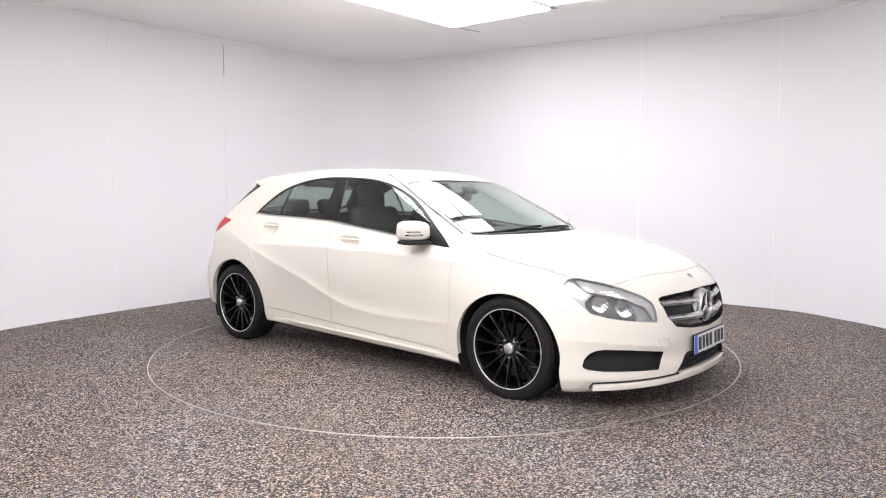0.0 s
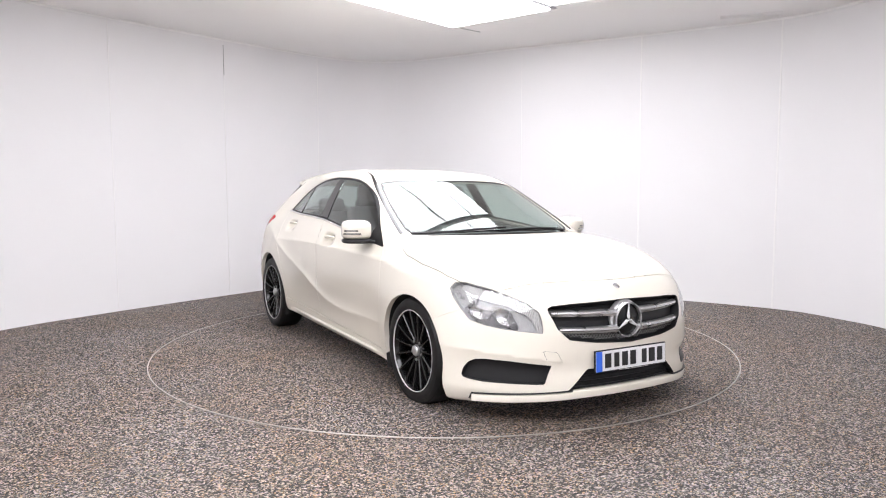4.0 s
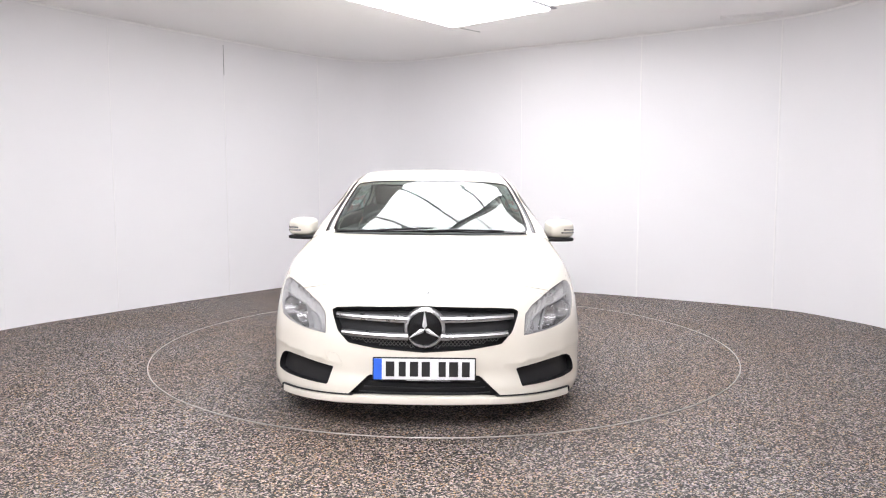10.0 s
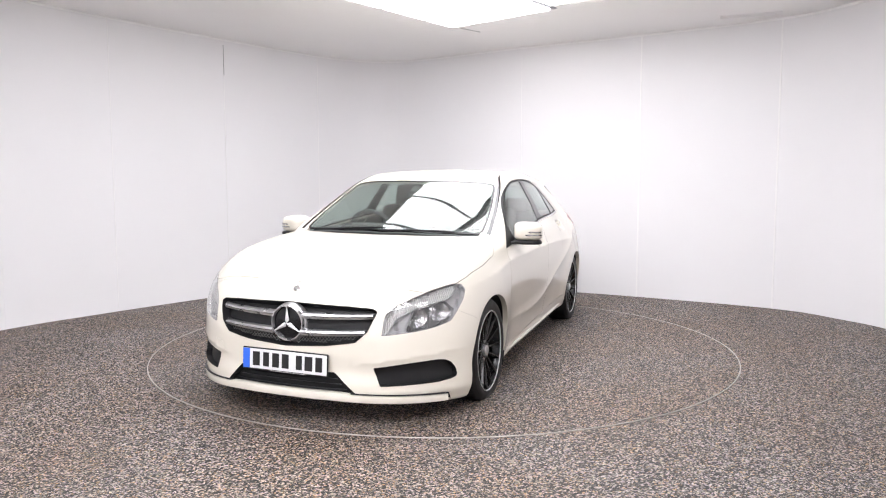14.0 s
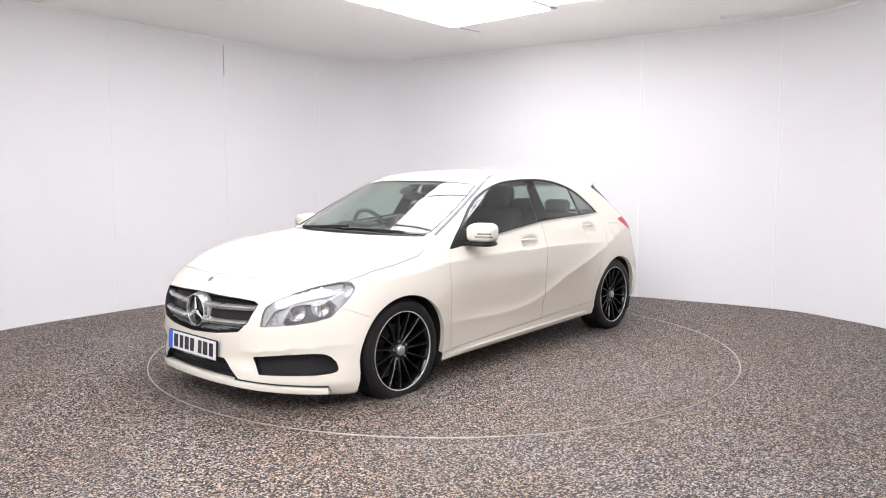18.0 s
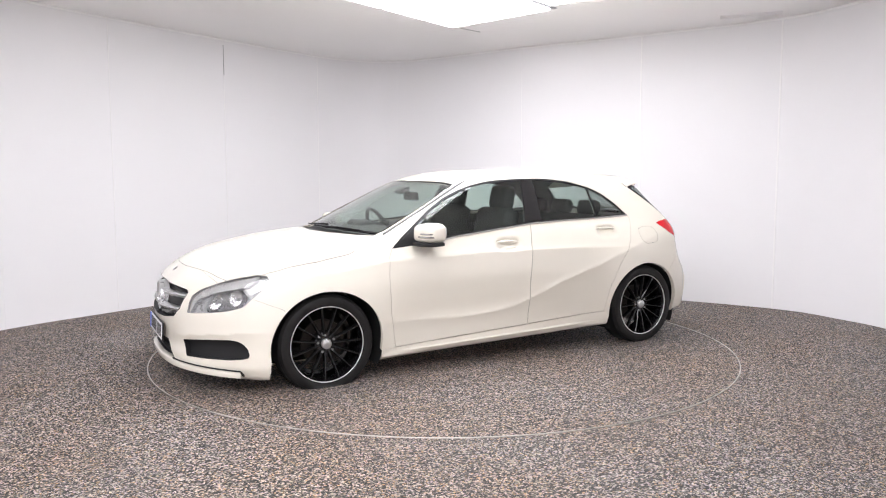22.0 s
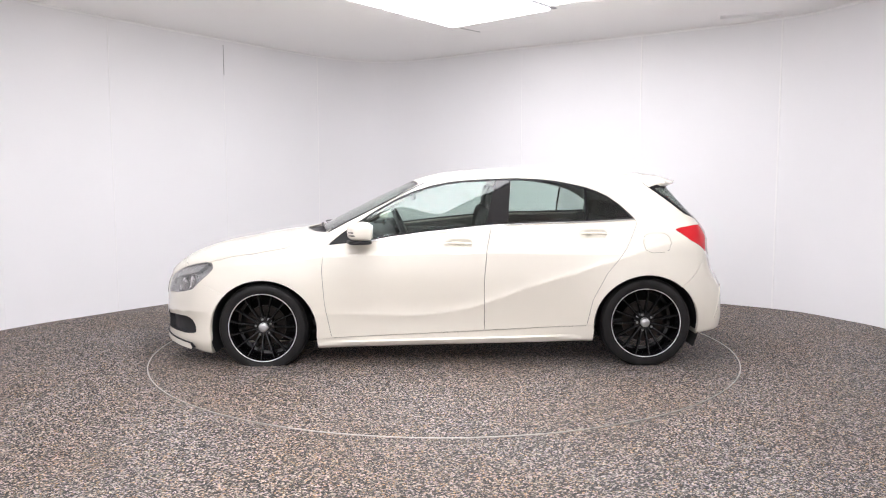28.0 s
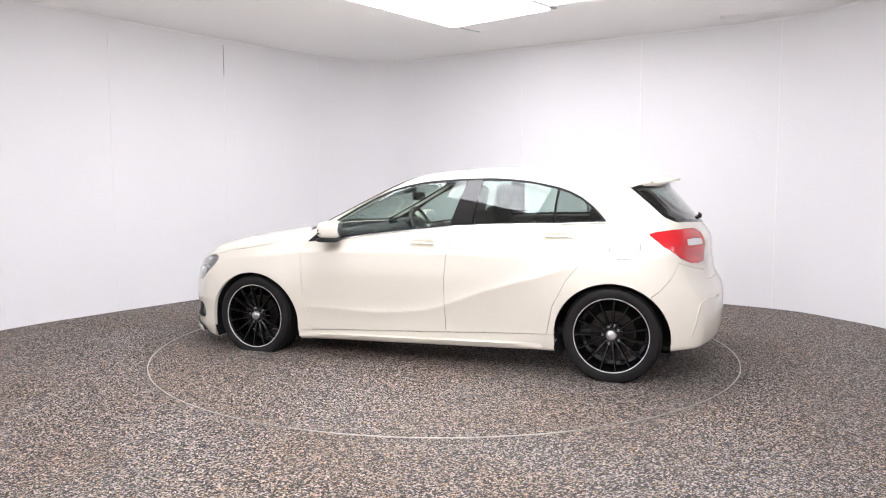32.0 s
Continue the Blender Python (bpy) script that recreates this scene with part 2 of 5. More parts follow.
def build_ceiling_and_fill_lights():
    """Rows of lit panels, set skew to the room, with slim bars between: two over the turntable, four unseen fill rows
    added towards the back.
    """
    turn = math.degrees(math.atan2(-0.636, 0.772))
    w = 1.17
    # Rows three to six are unseen fill, added to brighten floor and car sides.
    for u, v, tiles in ((0.015, 0.0, [0.46] + [0.62] * 4), (1.285, 0.14, [0.62] * 5), (2.6, 4.3, [0.62] * 6), (1.36, 5.2, [0.62] * 3), (3.84, 3.6, [0.62] * 5), (5.08, 2.9, [0.62] * 1)):
        m = pose(0.55, 1.56, CEIL, 0, 0, turn) @ pose(u, -v, 0)
        lamp = thing("ceiling_and_fill_light", "long bright white light of flat panels; four of the six are added fill", "ceiling light", m, "ceiling lights")
        y0 = 0.0
        for step in tiles:
            bm = bmesh.new()
            bmesh.ops.create_cube(bm, size=1, matrix=Matrix.Translation((0, y0 - step / 2, -0.0145)) @ Matrix.Diagonal((w, step - 0.046, 0.021, 1)))
            part("diffuser", bm, GLOW, lamp, "glowing white diffuser")
            y0 -= step
            bm = bmesh.new()
            bmesh.ops.create_cube(bm, size=1, matrix=Matrix.Translation((0, y0, -0.004)) @ Matrix.Diagonal((w, 0.046, 0.008, 1)))
            part("cross_bar", bm, LIGHT_BAR, lamp)
        for x, y, sx, sy in ((-w / 2 - 0.010, y0 / 2, 0.020, -y0 + 0.046), (w / 2 + 0.025, y0 / 2, 0.050, -y0 + 0.046), (0, 0.012, w, 0.024)):
            bm = bmesh.new()
            bmesh.ops.create_cube(bm, size=1, matrix=Matrix.Translation((x, y, -0.004)) @ Matrix.Diagonal((sx, sy, 0.008, 1)))
            part("frame_bar", bm, LIGHT_BAR if x > 0 else STRIP, lamp)


def build_ceiling_vent():
    turn = math.degrees(math.atan2(1.36 - 1.54, 3.25 - 2.77))
    vent = thing("ceiling_vent", "slim white slot vent in the ceiling", "vent", pose(3.01, 1.45, CEIL, 0, 0, turn))
    for y in (-0.045, 0.045):
        bm = bmesh.new()
        bmesh.ops.create_cube(bm, size=1, matrix=Matrix.Translation((0, y, -0.006)) @ Matrix.Diagonal((0.56, 0.016, 0.012, 1)))
        part("vent_rim", bm, STRIP, vent)
    for y in (-0.02, 0.0, 0.02):
        bm = bmesh.new()
        bmesh.ops.create_cube(bm, size=1, matrix=Matrix.Translation((0, y, -0.004)) @ pose(0, 0, 0, 35, 0, 0) @ Matrix.Diagonal((0.55, 0.016, 0.002, 1)))
        part("slat", bm, STRIP, vent)


build_ceiling_vent()
build_room()
TABLE = build_turntable()
build_ceiling_and_fill_lights()


# ---- the car's outer skin: four smooth fields (top, side, front, rear) that round into one another ----
ROOF = hermite([-2.2, -1.85, -1.6, -1.4, -1.1, -0.8, -0.5, -0.2, 0.05, 0.17, 0.26, 0.34, 0.45, 0.7, 0.9, 1.1, 1.3, 1.7, 2.5],
               [1.22, 1.308, 1.351, 1.375, 1.399, 1.412, 1.415, 1.404, 1.385, 1.363, 1.337, 1.308, 1.260, 1.143, 1.043, 0.935, 0.82, 0.60, 0.15])
HOOD = hermite([0.5, 0.9, 1.05, 1.2, 1.4, 1.62, 1.85, 2.05, 2.2, 2.4], [0.985, 0.968, 0.957, 0.944, 0.921, 0.884, 0.836, 0.770, 0.695, 0.56])
SWEEP = hermite([-2.3, -0.3, 0.1, 0.5, 1.02, 1.3, 2.3], [0.0, 0.0, 0.17, 0.26, 0.255, 0.255, 0.255])
FLATTEN = hermite([-2.3, 0.2, 0.35, 0.65, 0.9, 2.3], [0.0, 0.0, 0.1, 0.9, 1.0, 1.0])
CROWN = hermite([-2.3, -1.5, -0.3, 0.3, 0.9, 1.4, 2.0, 2.3], [0.12, 0.10, 0.085, 0.075, 0.045, 0.055, 0.09, 0.10])
NOSE = hermite([0.05, 0.13, 0.17, 0.22, 0.3, 0.4, 0.5, 0.58, 0.64, 0.70, 0.78, 1.0], [2.12, 2.20, 2.235, 2.24, 2.230, 2.236, 2.234, 2.218, 2.19, 2.145, 2.055, 1.7])
TAIL = hermite([0.05, 0.2, 0.3, 0.45, 0.58, 0.66, 0.8, 0.93, 1.0, 1.15, 1.28, 1.36, 1.5], [-1.92, -1.995, -2.025, -2.035, -2.022, -1.980, -1.950, -1.932, -1.885, -1.755, -1.64, -1.56, -1.40])
TAIL_BEND = hermite([0.1, 0.5, 0.8, 1.0, 1.3, 1.5], [0.22, 0.25, 0.30, 0.31, 0.42, 0.5])
SIDE_Z = [0.08, 0.16, 0.24, 0.32, 0.42, 0.54, 0.66, 0.76, 0.86, 0.94, 1.02, 1.12, 1.22, 1.32, 1.46]
SIDE = {
    -2.1: [0.70, 0.735, 0.75, 0.752, 0.755, 0.755, 0.755, 0.755, 0.745, 0.715, 0.665, 0.60, 0.54, 0.47, 0.37],
    -1.7: [0.73, 0.785, 0.82, 0.84, 0.855, 0.862, 0.86, 0.848, 0.825, 0.785, 0.728, 0.66, 0.598, 0.525, 0.42],
    -1.35: [0.75, 0.81, 0.85, 0.87, 0.885, 0.892, 0.885, 0.868, 0.833, 0.785, 0.72, 0.655, 0.59, 0.52, 0.42],
    -0.7: [0.77, 0.83, 0.845, 0.852, 0.862, 0.875, 0.882, 0.872, 0.845, 0.812, 0.765, 0.71, 0.65, 0.585, 0.48],
    0.0: [0.77, 0.83, 0.84, 0.842, 0.855, 0.874, 0.882, 0.872, 0.848, 0.82, 0.782, 0.73, 0.672, 0.606, 0.50],
    0.7: [0.77, 0.83, 0.84, 0.845, 0.858, 0.874, 0.88, 0.868, 0.842, 0.815, 0.778, 0.722, 0.66, 0.60, 0.50],
    1.35: [0.81, 0.845, 0.862, 0.872, 0.882, 0.884, 0.874, 0.852, 0.812, 0.775, 0.74, 0.70, 0.64, 0.58, 0.48],
    1.8: [0.872, 0.880, 0.880, 0.878, 0.874, 0.862, 0.842, 0.810, 0.77, 0.73, 0.69, 0.66, 0.6, 0.54, 0.45],
    2.3: [0.815, 0.842, 0.850, 0.85, 0.846, 0.835, 0.81, 0.77, 0.73, 0.69, 0.67, 0.6, 0.54, 0.5, 0.4],
}
LOW = hermite([-2.2, -1.75, -1.6, -0.9, 0.9, 1.6, 1.8, 1.95, 2.1, 2.3], [0.26, 0.235, 0.20, 0.178, 0.122, 0.094, 0.092, 0.108, 0.136, 0.150])
HUB_X = 1.3495
SIDE_ROW = hermite(list(SIDE), list(SIDE.values()))
HANDLES = ((-0.035, 0.868), (-0.995, 0.932))
SHOULDER = hermite([-2.3, -1.03, -0.5, 0.2, 0.75, 0.95, 1.2, 1.57, 2.4], [0.78, 0.802, 0.811, 0.811, 0.797, 0.788, 0.758, 0.722, 0.62])
FALLING = hermite([-2.3, -1.45, -1.144, -0.829, -0.494, -0.2, -0.03, 0.2, 0.53, 0.74, 2.4], [1.0, 0.86, 0.77, 0.668, 0.564, 0.452, 0.405, 0.377, 0.376, 0.381, 0.40])


def side_shape(x, z):
    """Half width of the body at x and height z, with creases and flared arches."""
    rows = SIDE_ROW(x)
    sz = np.asarray(SIDE_Z)
    d = np.gradient(rows, sz, axis=-1)
    zc = np.clip(z, sz[0], sz[-1])
    i = np.clip(np.searchsorted(sz, zc, side="right") - 1, 0, len(sz) - 2)
    h = sz[i + 1] - sz[i]
    u = (zc - sz[i]) / h
    take = lambda a, k: np.take_along_axis(a, k[..., None], -1)[..., 0]
    a, b = u * u * (3 - 2 * u), u * (1 - u)
    w = take(rows, i) * (1 - a) + take(rows, i + 1) * a + h * (take(d, i) * b * (1 - u) - take(d, i + 1) * b * u)
    for hub in (HUB_X, -HUB_X):
        r = np.hypot(x - hub, z - 0.31)
        w = w + 0.015 * np.exp(-(np.maximum(r - 0.33, 0) / 0.15) ** 2)
    e = z - FALLING(x)
    fade = np.clip((x + 1.75) / 0.5, 0, 1) * np.clip((1.05 - x) / 0.5, 0, 1)
    w = w + fade * 0.016 * np.where(e > 0, np.exp(-e / 0.05), np.exp(e / 0.12))
    e = z - SHOULDER(x)
    w = w + 0.017 * np.where(e > 0, np.exp(-e / 0.045), np.exp(e / 0.09)) * np.clip((1.75 - x) / 0.6, 0, 1) * np.clip((x + 1.35) / 0.6, 0, 1)
    for hx, hz in HANDLES:
        w = w - 0.036 * np.exp(-(np.abs(x - hx) / 0.092) ** 4 - (np.abs(z - hz + 0.010) / 0.035) ** 3)
    return w


TAB = (-2.3, 0.02, 0.012)
TAB_X, TAB_Z = np.arange(-2.3, 2.56, TAB[2]), np.arange(0.02, 1.60, TAB[2])
TABLE_W = side_shape(*np.meshgrid(TAB_X, TAB_Z, indexing="ij"))


def side_width(x, z):
    """side_shape from its table, by cubic steps."""
    total = 0
    u, v = (x - TAB[0]) / TAB[2], (z - TAB[1]) / TAB[2]
    i, j = np.clip(u.astype(int), 1, len(TAB_X) - 3), np.clip(v.astype(int), 1, len(TAB_Z) - 3)
    u, v = u - i, v - j
    cubic = lambda t: (((2 - t) * t - 1) * t / 2, ((3 * t - 5) * t * t + 2) / 2, ((4 - 3 * t) * t + 1) * t / 2, (t - 1) * t * t / 2)
    cu, cv = cubic(u), cubic(v)
    for a in range(4):
        total = total + cu[a] * sum(cv[b] * TABLE_W[i + a - 1, j + b - 1] for b in range(4))
    return total


def soft_max(a, b, k):
    return np.maximum(a, b) + np.maximum(k - np.abs(a - b), 0) ** 2 / (4 * k)


def skin(p):
    """Distance-like field of the body: below zero inside."""
    x, y, z = p[..., 0], np.abs(p[..., 1]), p[..., 2]
    xs = x + SWEEP(x) * y * y * (1 + FLATTEN(x) * (0.3 - 0.73 * y * y))
    fall = CROWN(x) * y * y + 0.05 * y ** 6
    bend = (2 * CROWN(x) * y) ** 2
    roof = (z - ROOF(xs) + fall) / np.sqrt(1 + ((ROOF(xs + 0.01) - ROOF(xs - 0.01)) / 0.02) ** 2 + bend)
    hood = (z - HOOD(x) + fall) / np.sqrt(1 + ((HOOD(x + 0.01) - HOOD(x - 0.01)) / 0.02) ** 2 + bend)
    top = -soft_max(-roof, -np.where(x < 0.45, 9.0, hood), 0.008)
    sw = side_width(x, z)
    tilt = (side_width(x, z + 0.01) - side_width(x, z - 0.01)) / 0.02
    side = (y - sw) / np.sqrt(1 + np.clip(tilt, -2, 2) ** 2)
    e = z - (0.298 + 0.118 * y)
    crease = 0.012 * np.where(e > 0, np.exp(-e / 0.06), np.exp(e / 0.03)) * np.clip((y - 0.36) / 0.16, 0, 1)
    front = (x - NOSE(z) - crease + 0.688 * y ** 2.91) / np.sqrt(1 + (2.0 * y ** 1.91) ** 2 + ((NOSE(z + 0.01) - NOSE(z - 0.01)) / 0.02) ** 2)
    rear = (TAIL(z) + TAIL_BEND(z) * y ** 2.3 - x) / np.sqrt(1 + (2.3 * TAIL_BEND(z) * y ** 1.3) ** 2 + ((TAIL(z + 0.01) - TAIL(z - 0.01)) / 0.02) ** 2)
    f = soft_max(top, side, 0.055)
    f = soft_max(f, front, 0.07)
    f = soft_max(f, rear, 0.06)
    low = LOW(x)
    return soft_max(f, low - z, 0.03)


def gradient(p):
    e, g = 0.002, np.empty_like(p)
    for k in range(3):
        d = np.zeros(3)
        d[k] = e
        g[:, k] = (skin(p + d) - skin(p - d)) / (2 * e)
    return g


def skin_mesh(step):
    """Surface nets on the field, then drawn onto it; triangles with their normals."""
    lo, hi = np.array([-2.16, -0.944, 0.06]), np.array([2.36, 0.944, 1.46])
    axes = [np.arange(lo[k], hi[k] + step, step) for k in range(3)]
    size = [len(a) for a in axes]
    val = np.empty(size)
    rough = [a[::4] for a in axes]
    far = skin(np.stack(np.meshgrid(*rough, indexing="ij"), -1))
    for k in range(3):
        far = np.repeat(far, 4, axis=k)
    far = far[:size[0], :size[1], :size[2]]
    val[:] = far
    near = np.argwhere(np.abs(far) < step * 9)
    val[tuple(near.T)] = skin(lo + near * step)
    inside = val < 0
    cells = [s - 1 for s in size]
    total, count = np.zeros((*cells, 3)), np.zeros(cells)
    corner = lambda a, o: a[o[0]:o[0] + cells[0], o[1]:o[1] + cells[1], o[2]:o[2] + cells[2]]
    for axis in range(3):
        for o in np.ndindex(2, 2, 2):
            if o[axis]:
                continue
            q = list(o)
            q[axis] = 1
            va, vb = corner(val, o), corner(val, q)
            cross = (va < 0) != (vb < 0)
            u = np.where(cross, va / np.where(cross, va - vb, 1), 0)
            for k in range(3):
                total[..., k] += np.where(cross, o[k] + (u if k == axis else 0), 0)
            count += cross
    live = count > 0
    index = np.full(cells, -1)
    index[live] = np.arange(live.sum())
    where = np.argwhere(live)
    v = lo + (where + total[live] / count[live][:, None]) * step
    for _ in range(2):
        g = gradient(v)
        v = v - np.clip(skin(v) / np.maximum((g * g).sum(1), 0.05), -step, step)[:, None] * g
    tris = []
    for axis in range(3):
        b, c = (axis + 1) % 3, (axis + 2) % 3
        first = [slice(None)] * 3
        first[axis] = slice(0, -1)
        second = [slice(None)] * 3
        second[axis] = slice(1, None)
        a0, a1 = inside[tuple(first)], inside[tuple(second)]
        edge = np.argwhere(a0 != a1)
        keep = (edge[:, b] > 0) & (edge[:, c] > 0) & (edge[:, b] < cells[b]) & (edge[:, c] < cells[c])
        edge = edge[keep]
        flip = ~a0[tuple(edge.T)]
        ring = []
        for db, dc in ((-1, -1), (0, -1), (0, 0), (-1, 0)):
            e = edge.copy()
            e[:, b] += db
            e[:, c] += dc
            ring.append(index[tuple(e.T)])
        q = np.stack(ring, 1)
        q[flip] = q[flip][:, ::-1]
        d1 = np.linalg.norm(v[q[:, 0]] - v[q[:, 2]], axis=1)
        d2 = np.linalg.norm(v[q[:, 1]] - v[q[:, 3]], axis=1)
        s = d1 <= d2
        tris += [q[s][:, [0, 1, 2]], q[s][:, [0, 2, 3]], q[~s][:, [0, 1, 3]], q[~s][:, [1, 2, 3]]]
    n = gradient(v)
    n /= np.linalg.norm(n, axis=1)[:, None]
    return v, n, np.concatenate(tris)


# ---- cutting the skin into panels ----
def split(mesh, s):
    """Cuts a triangle mesh where s crosses zero: (the part below, the part above)."""
    v, n, f = mesh
    s = np.where(np.abs(s) < 3e-4, 3e-4, s)
    neg = s < 0
    count = neg[f].sum(1)
    below, above, mixed = f[count == 3], f[count == 0], f[(count > 0) & (count < 3)]
    if len(mixed):
        two = neg[mixed].sum(1) == 2
        lone = np.where(two[:, None], ~neg[mixed], neg[mixed]).argmax(1)
        r = np.arange(len(mixed))
        a, b, c = mixed[r, lone], mixed[r, (lone + 1) % 3], mixed[r, (lone + 2) % 3]
        key = np.sort(np.concatenate([np.c_[a, b], np.c_[a, c]]), 1)
        uniq, inv = np.unique(key, axis=0, return_inverse=True)
        inv = inv.reshape(-1)
        u = (s[uniq[:, 0]] / (s[uniq[:, 0]] - s[uniq[:, 1]]))[:, None]
        nv = v[uniq[:, 0]] * (1 - u) + v[uniq[:, 1]] * u
        nn = n[uniq[:, 0]] * (1 - u) + n[uniq[:, 1]] * u
        nn /= np.linalg.norm(nn, axis=1)[:, None]
        ab, ac = len(v) + inv[:len(mixed)], len(v) + inv[len(mixed):]
        v, n = np.r_[v, nv], np.r_[n, nn]
        tip = np.c_[a, ab, ac]
        rest = np.r_[np.c_[ab, b, c], np.c_[ab, c, ac]]
        twice = np.r_[two, two]
        below = np.r_[below, tip[~two], rest[twice]]
        above = np.r_[above, tip[two], rest[~twice]]
    return tidy((v, n, below)), tidy((v, n, above))


def tidy(mesh):
    v, n, f = mesh
    used, f2 = np.unique(f, return_inverse=True)
    return v[used], n[used], f2.reshape(-1, 3)


def outline(u, v, ring):
    """Signed distance to a closed ring in a plane: below zero inside."""
    ring = np.asarray(ring, float)
    best = np.full(u.shape, 9.0)
    inside = np.zeros(u.shape, bool)
    for (ax, ay), (bx, by) in zip(ring, np.roll(ring, -1, axis=0)):
        dx, dy = bx - ax, by - ay
        t = np.clip(((u - ax) * dx + (v - ay) * dy) / (dx * dx + dy * dy + 1e-12), 0, 1)
        best = np.minimum(best, np.hypot(u - ax - t * dx, v - ay - t * dy))
        over = (ay > v) != (by > v)
        inside ^= over & (u < dx * (v - ay) / (dy if abs(dy) > 1e-12 else 1e-12) + ax)
    return np.where(inside, -best, best)


def seen_from(way, ring, sign=1, beyond=0.25):
    """A cutter: the ring drawn as one sees it along way. side: x and z; front and rear: y and z; top: x and y;
    lamp_f and lamp_r: slantwise at the corners. sign: the left half (1), the right half (-1) or both (0)."""
    def value(v):
        x, y, z = v[:, 0], v[:, 1], v[:, 2]
        ym = y * sign if sign else y
        if way == "side":
            return np.maximum(outline(x, z, ring), beyond - ym)
        if way == "front":
            return np.maximum(outline(ym, z, ring), 1.2 - x)
        if way == "rear":
            return np.maximum(outline(ym, z, ring), x + 1.2)
        if way == "top":
            return np.maximum(outline(x, ym, ring), 0.6 - z)
        if way == "lamp_f":
            return np.maximum(outline((ym - x) * 0.7071, z, ring), np.maximum(1.4 - x, 0.3 - ym))
        return np.maximum(outline((ym + x) * 0.7071, z, ring), np.maximum(x + 1.3, 0.2 - ym))
    return value


TILT = pose(0, 0, 0, -0.70, 0.04, 0)
TILT_R = np.array(TILT.to_3x3())


def borders(f):
    e = np.concatenate([f[:, [0, 1]], f[:, [1, 2]], f[:, [2, 0]]])
    o = np.concatenate([f[:, 2], f[:, 0], f[:, 1]])
    key = np.sort(e, 1)
    _, inv, cnt = np.unique(key, axis=0, return_inverse=True, return_counts=True)
    lone = cnt[inv.reshape(-1)] == 1
    return e[lone], o[lone]


def panel(name, mesh, mat, parent, label="", gap=0.0018, depth=0.034, sink=0.0, solid=False):
    """A panel of the skin with its edges drawn in by gap and turned inwards by depth; solid closes its back."""
    v, n, f = mesh
    v = v - n * sink
    e, o = borders(f)
    inward = np.zeros_like(v)
    d = v[e[:, 1]] - v[e[:, 0]]
    d /= np.linalg.norm(d, axis=1)[:, None] + 1e-9
    w = v[o] - v[e[:, 0]]
    w -= (w * d).sum(1)[:, None] * d
    w /= np.linalg.norm(w, axis=1)[:, None] + 1e-9
    np.add.at(inward, e[:, 0], w)
    np.add.at(inward, e[:, 1], w)
    length = np.linalg.norm(inward, axis=1)
    rim = np.unique(e)
    inward[rim] /= length[rim][:, None] + 1e-9
    v = v.copy()
    v[rim] += inward[rim] * gap
    slot = np.full(len(v), -1)
    slot[rim] = np.arange(len(rim))
    top, low = v[rim], v[rim] - n[rim] * depth + inward[rim] * max(depth, 0) * 0.15
    a, b = slot[e[:, 0]], slot[e[:, 1]]
    face = 1 if depth > 0 else -1
    base, k = len(v), len(rim)
    flange = np.concatenate([np.c_[base + b, base + a, base + k + a], np.c_[base + b, base + k + a, base + k + b]])
    vv, nn, ff = [v, top, low], [n, -inward[rim] * face, -inward[rim] * face], [f, flange]
    if solid:
        vv.append(v - n * depth)
        nn.append(-n)
        ff.append(f[:, ::-1] + base + 2 * k)
    vv, nn = np.concatenate(vv) @ TILT_R.T, np.concatenate(nn) @ TILT_R.T
    return link_mesh(name, vv, np.concatenate(ff), mat, parent, label, normals=nn)


SIDE_GLASS = [(0.885, 0.868), (0.795, 0.945), (0.669, 1.034), (0.54, 1.118), (0.412, 1.190), (0.29, 1.242), (0.167, 1.280), (0.03, 1.306), (-0.092, 1.318), (-0.277, 1.328), (-0.471, 1.331), (-0.606, 1.325),
              (-0.748, 1.310), (-0.842, 1.292), (-0.95, 1.268), (-1.034, 1.240), (-1.117, 1.199), (-1.197, 1.140), (-1.25, 1.088), (-1.296, 1.039), (-0.99, 1.025), (-0.587, 1.016), (-0.267, 1.002), (0.17, 0.957), (0.408, 0.93), (0.605, 0.896)]
PILLAR = [(-0.195, 0.90), (-0.325, 1.40), (-0.425, 1.40), (-0.372, 0.90)]
DIVIDER = [(-0.928, 0.9), (-0.955, 1.4), (-0.972, 1.4), (-0.945, 0.9)]
FRONT_DOOR = [(0.886, 0.868), (0.915, 0.808), (0.924, 0.69), (0.908, 0.45), (0.866, 0.209), (-0.215, 0.262), (-0.212, 0.61), (-0.232, 0.845), (-0.267, 1.0), (-0.30, 1.30), (0.3, 1.1)]
REAR_DOOR = [(-0.215, 0.262), (-0.933, 0.300), (-0.972, 0.49), (-1.064, 0.67), (-1.208, 0.842), (-1.306, 1.012), (-1.294, 1.035), (-0.9, 1.15), (-0.30, 1.30), (-0.267, 1.0), (-0.232, 0.845), (-0.212, 0.61)]
SKIRT = [(0.985, 0.0), (0.98, 0.198), (0.846, 0.207), (-0.215, 0.259), (-0.933, 0.297), (-0.985, 0.30), (-0.985, 0.0)]
FLAP = [(-1.327, 0.88), (-1.345, 0.93), (-1.40, 0.945), (-1.48, 0.944), (-1.515, 0.92), (-1.522, 0.878), (-1.505, 0.83), (-1.46, 0.812), (-1.38, 0.812), (-1.338, 0.83)]
HEADLAMP = [(-1.143, 0.497), (-1.128, 0.570), (-1.112, 0.607), (-1.052, 0.647), (-0.94, 0.688), (-0.829, 0.718), (-0.703, 0.740), (-0.640, 0.736), (-0.612, 0.706), (-0.638, 0.66), (-0.691, 0.607), (-0.745, 0.553), (-0.84, 0.528), (-0.945, 0.513)]
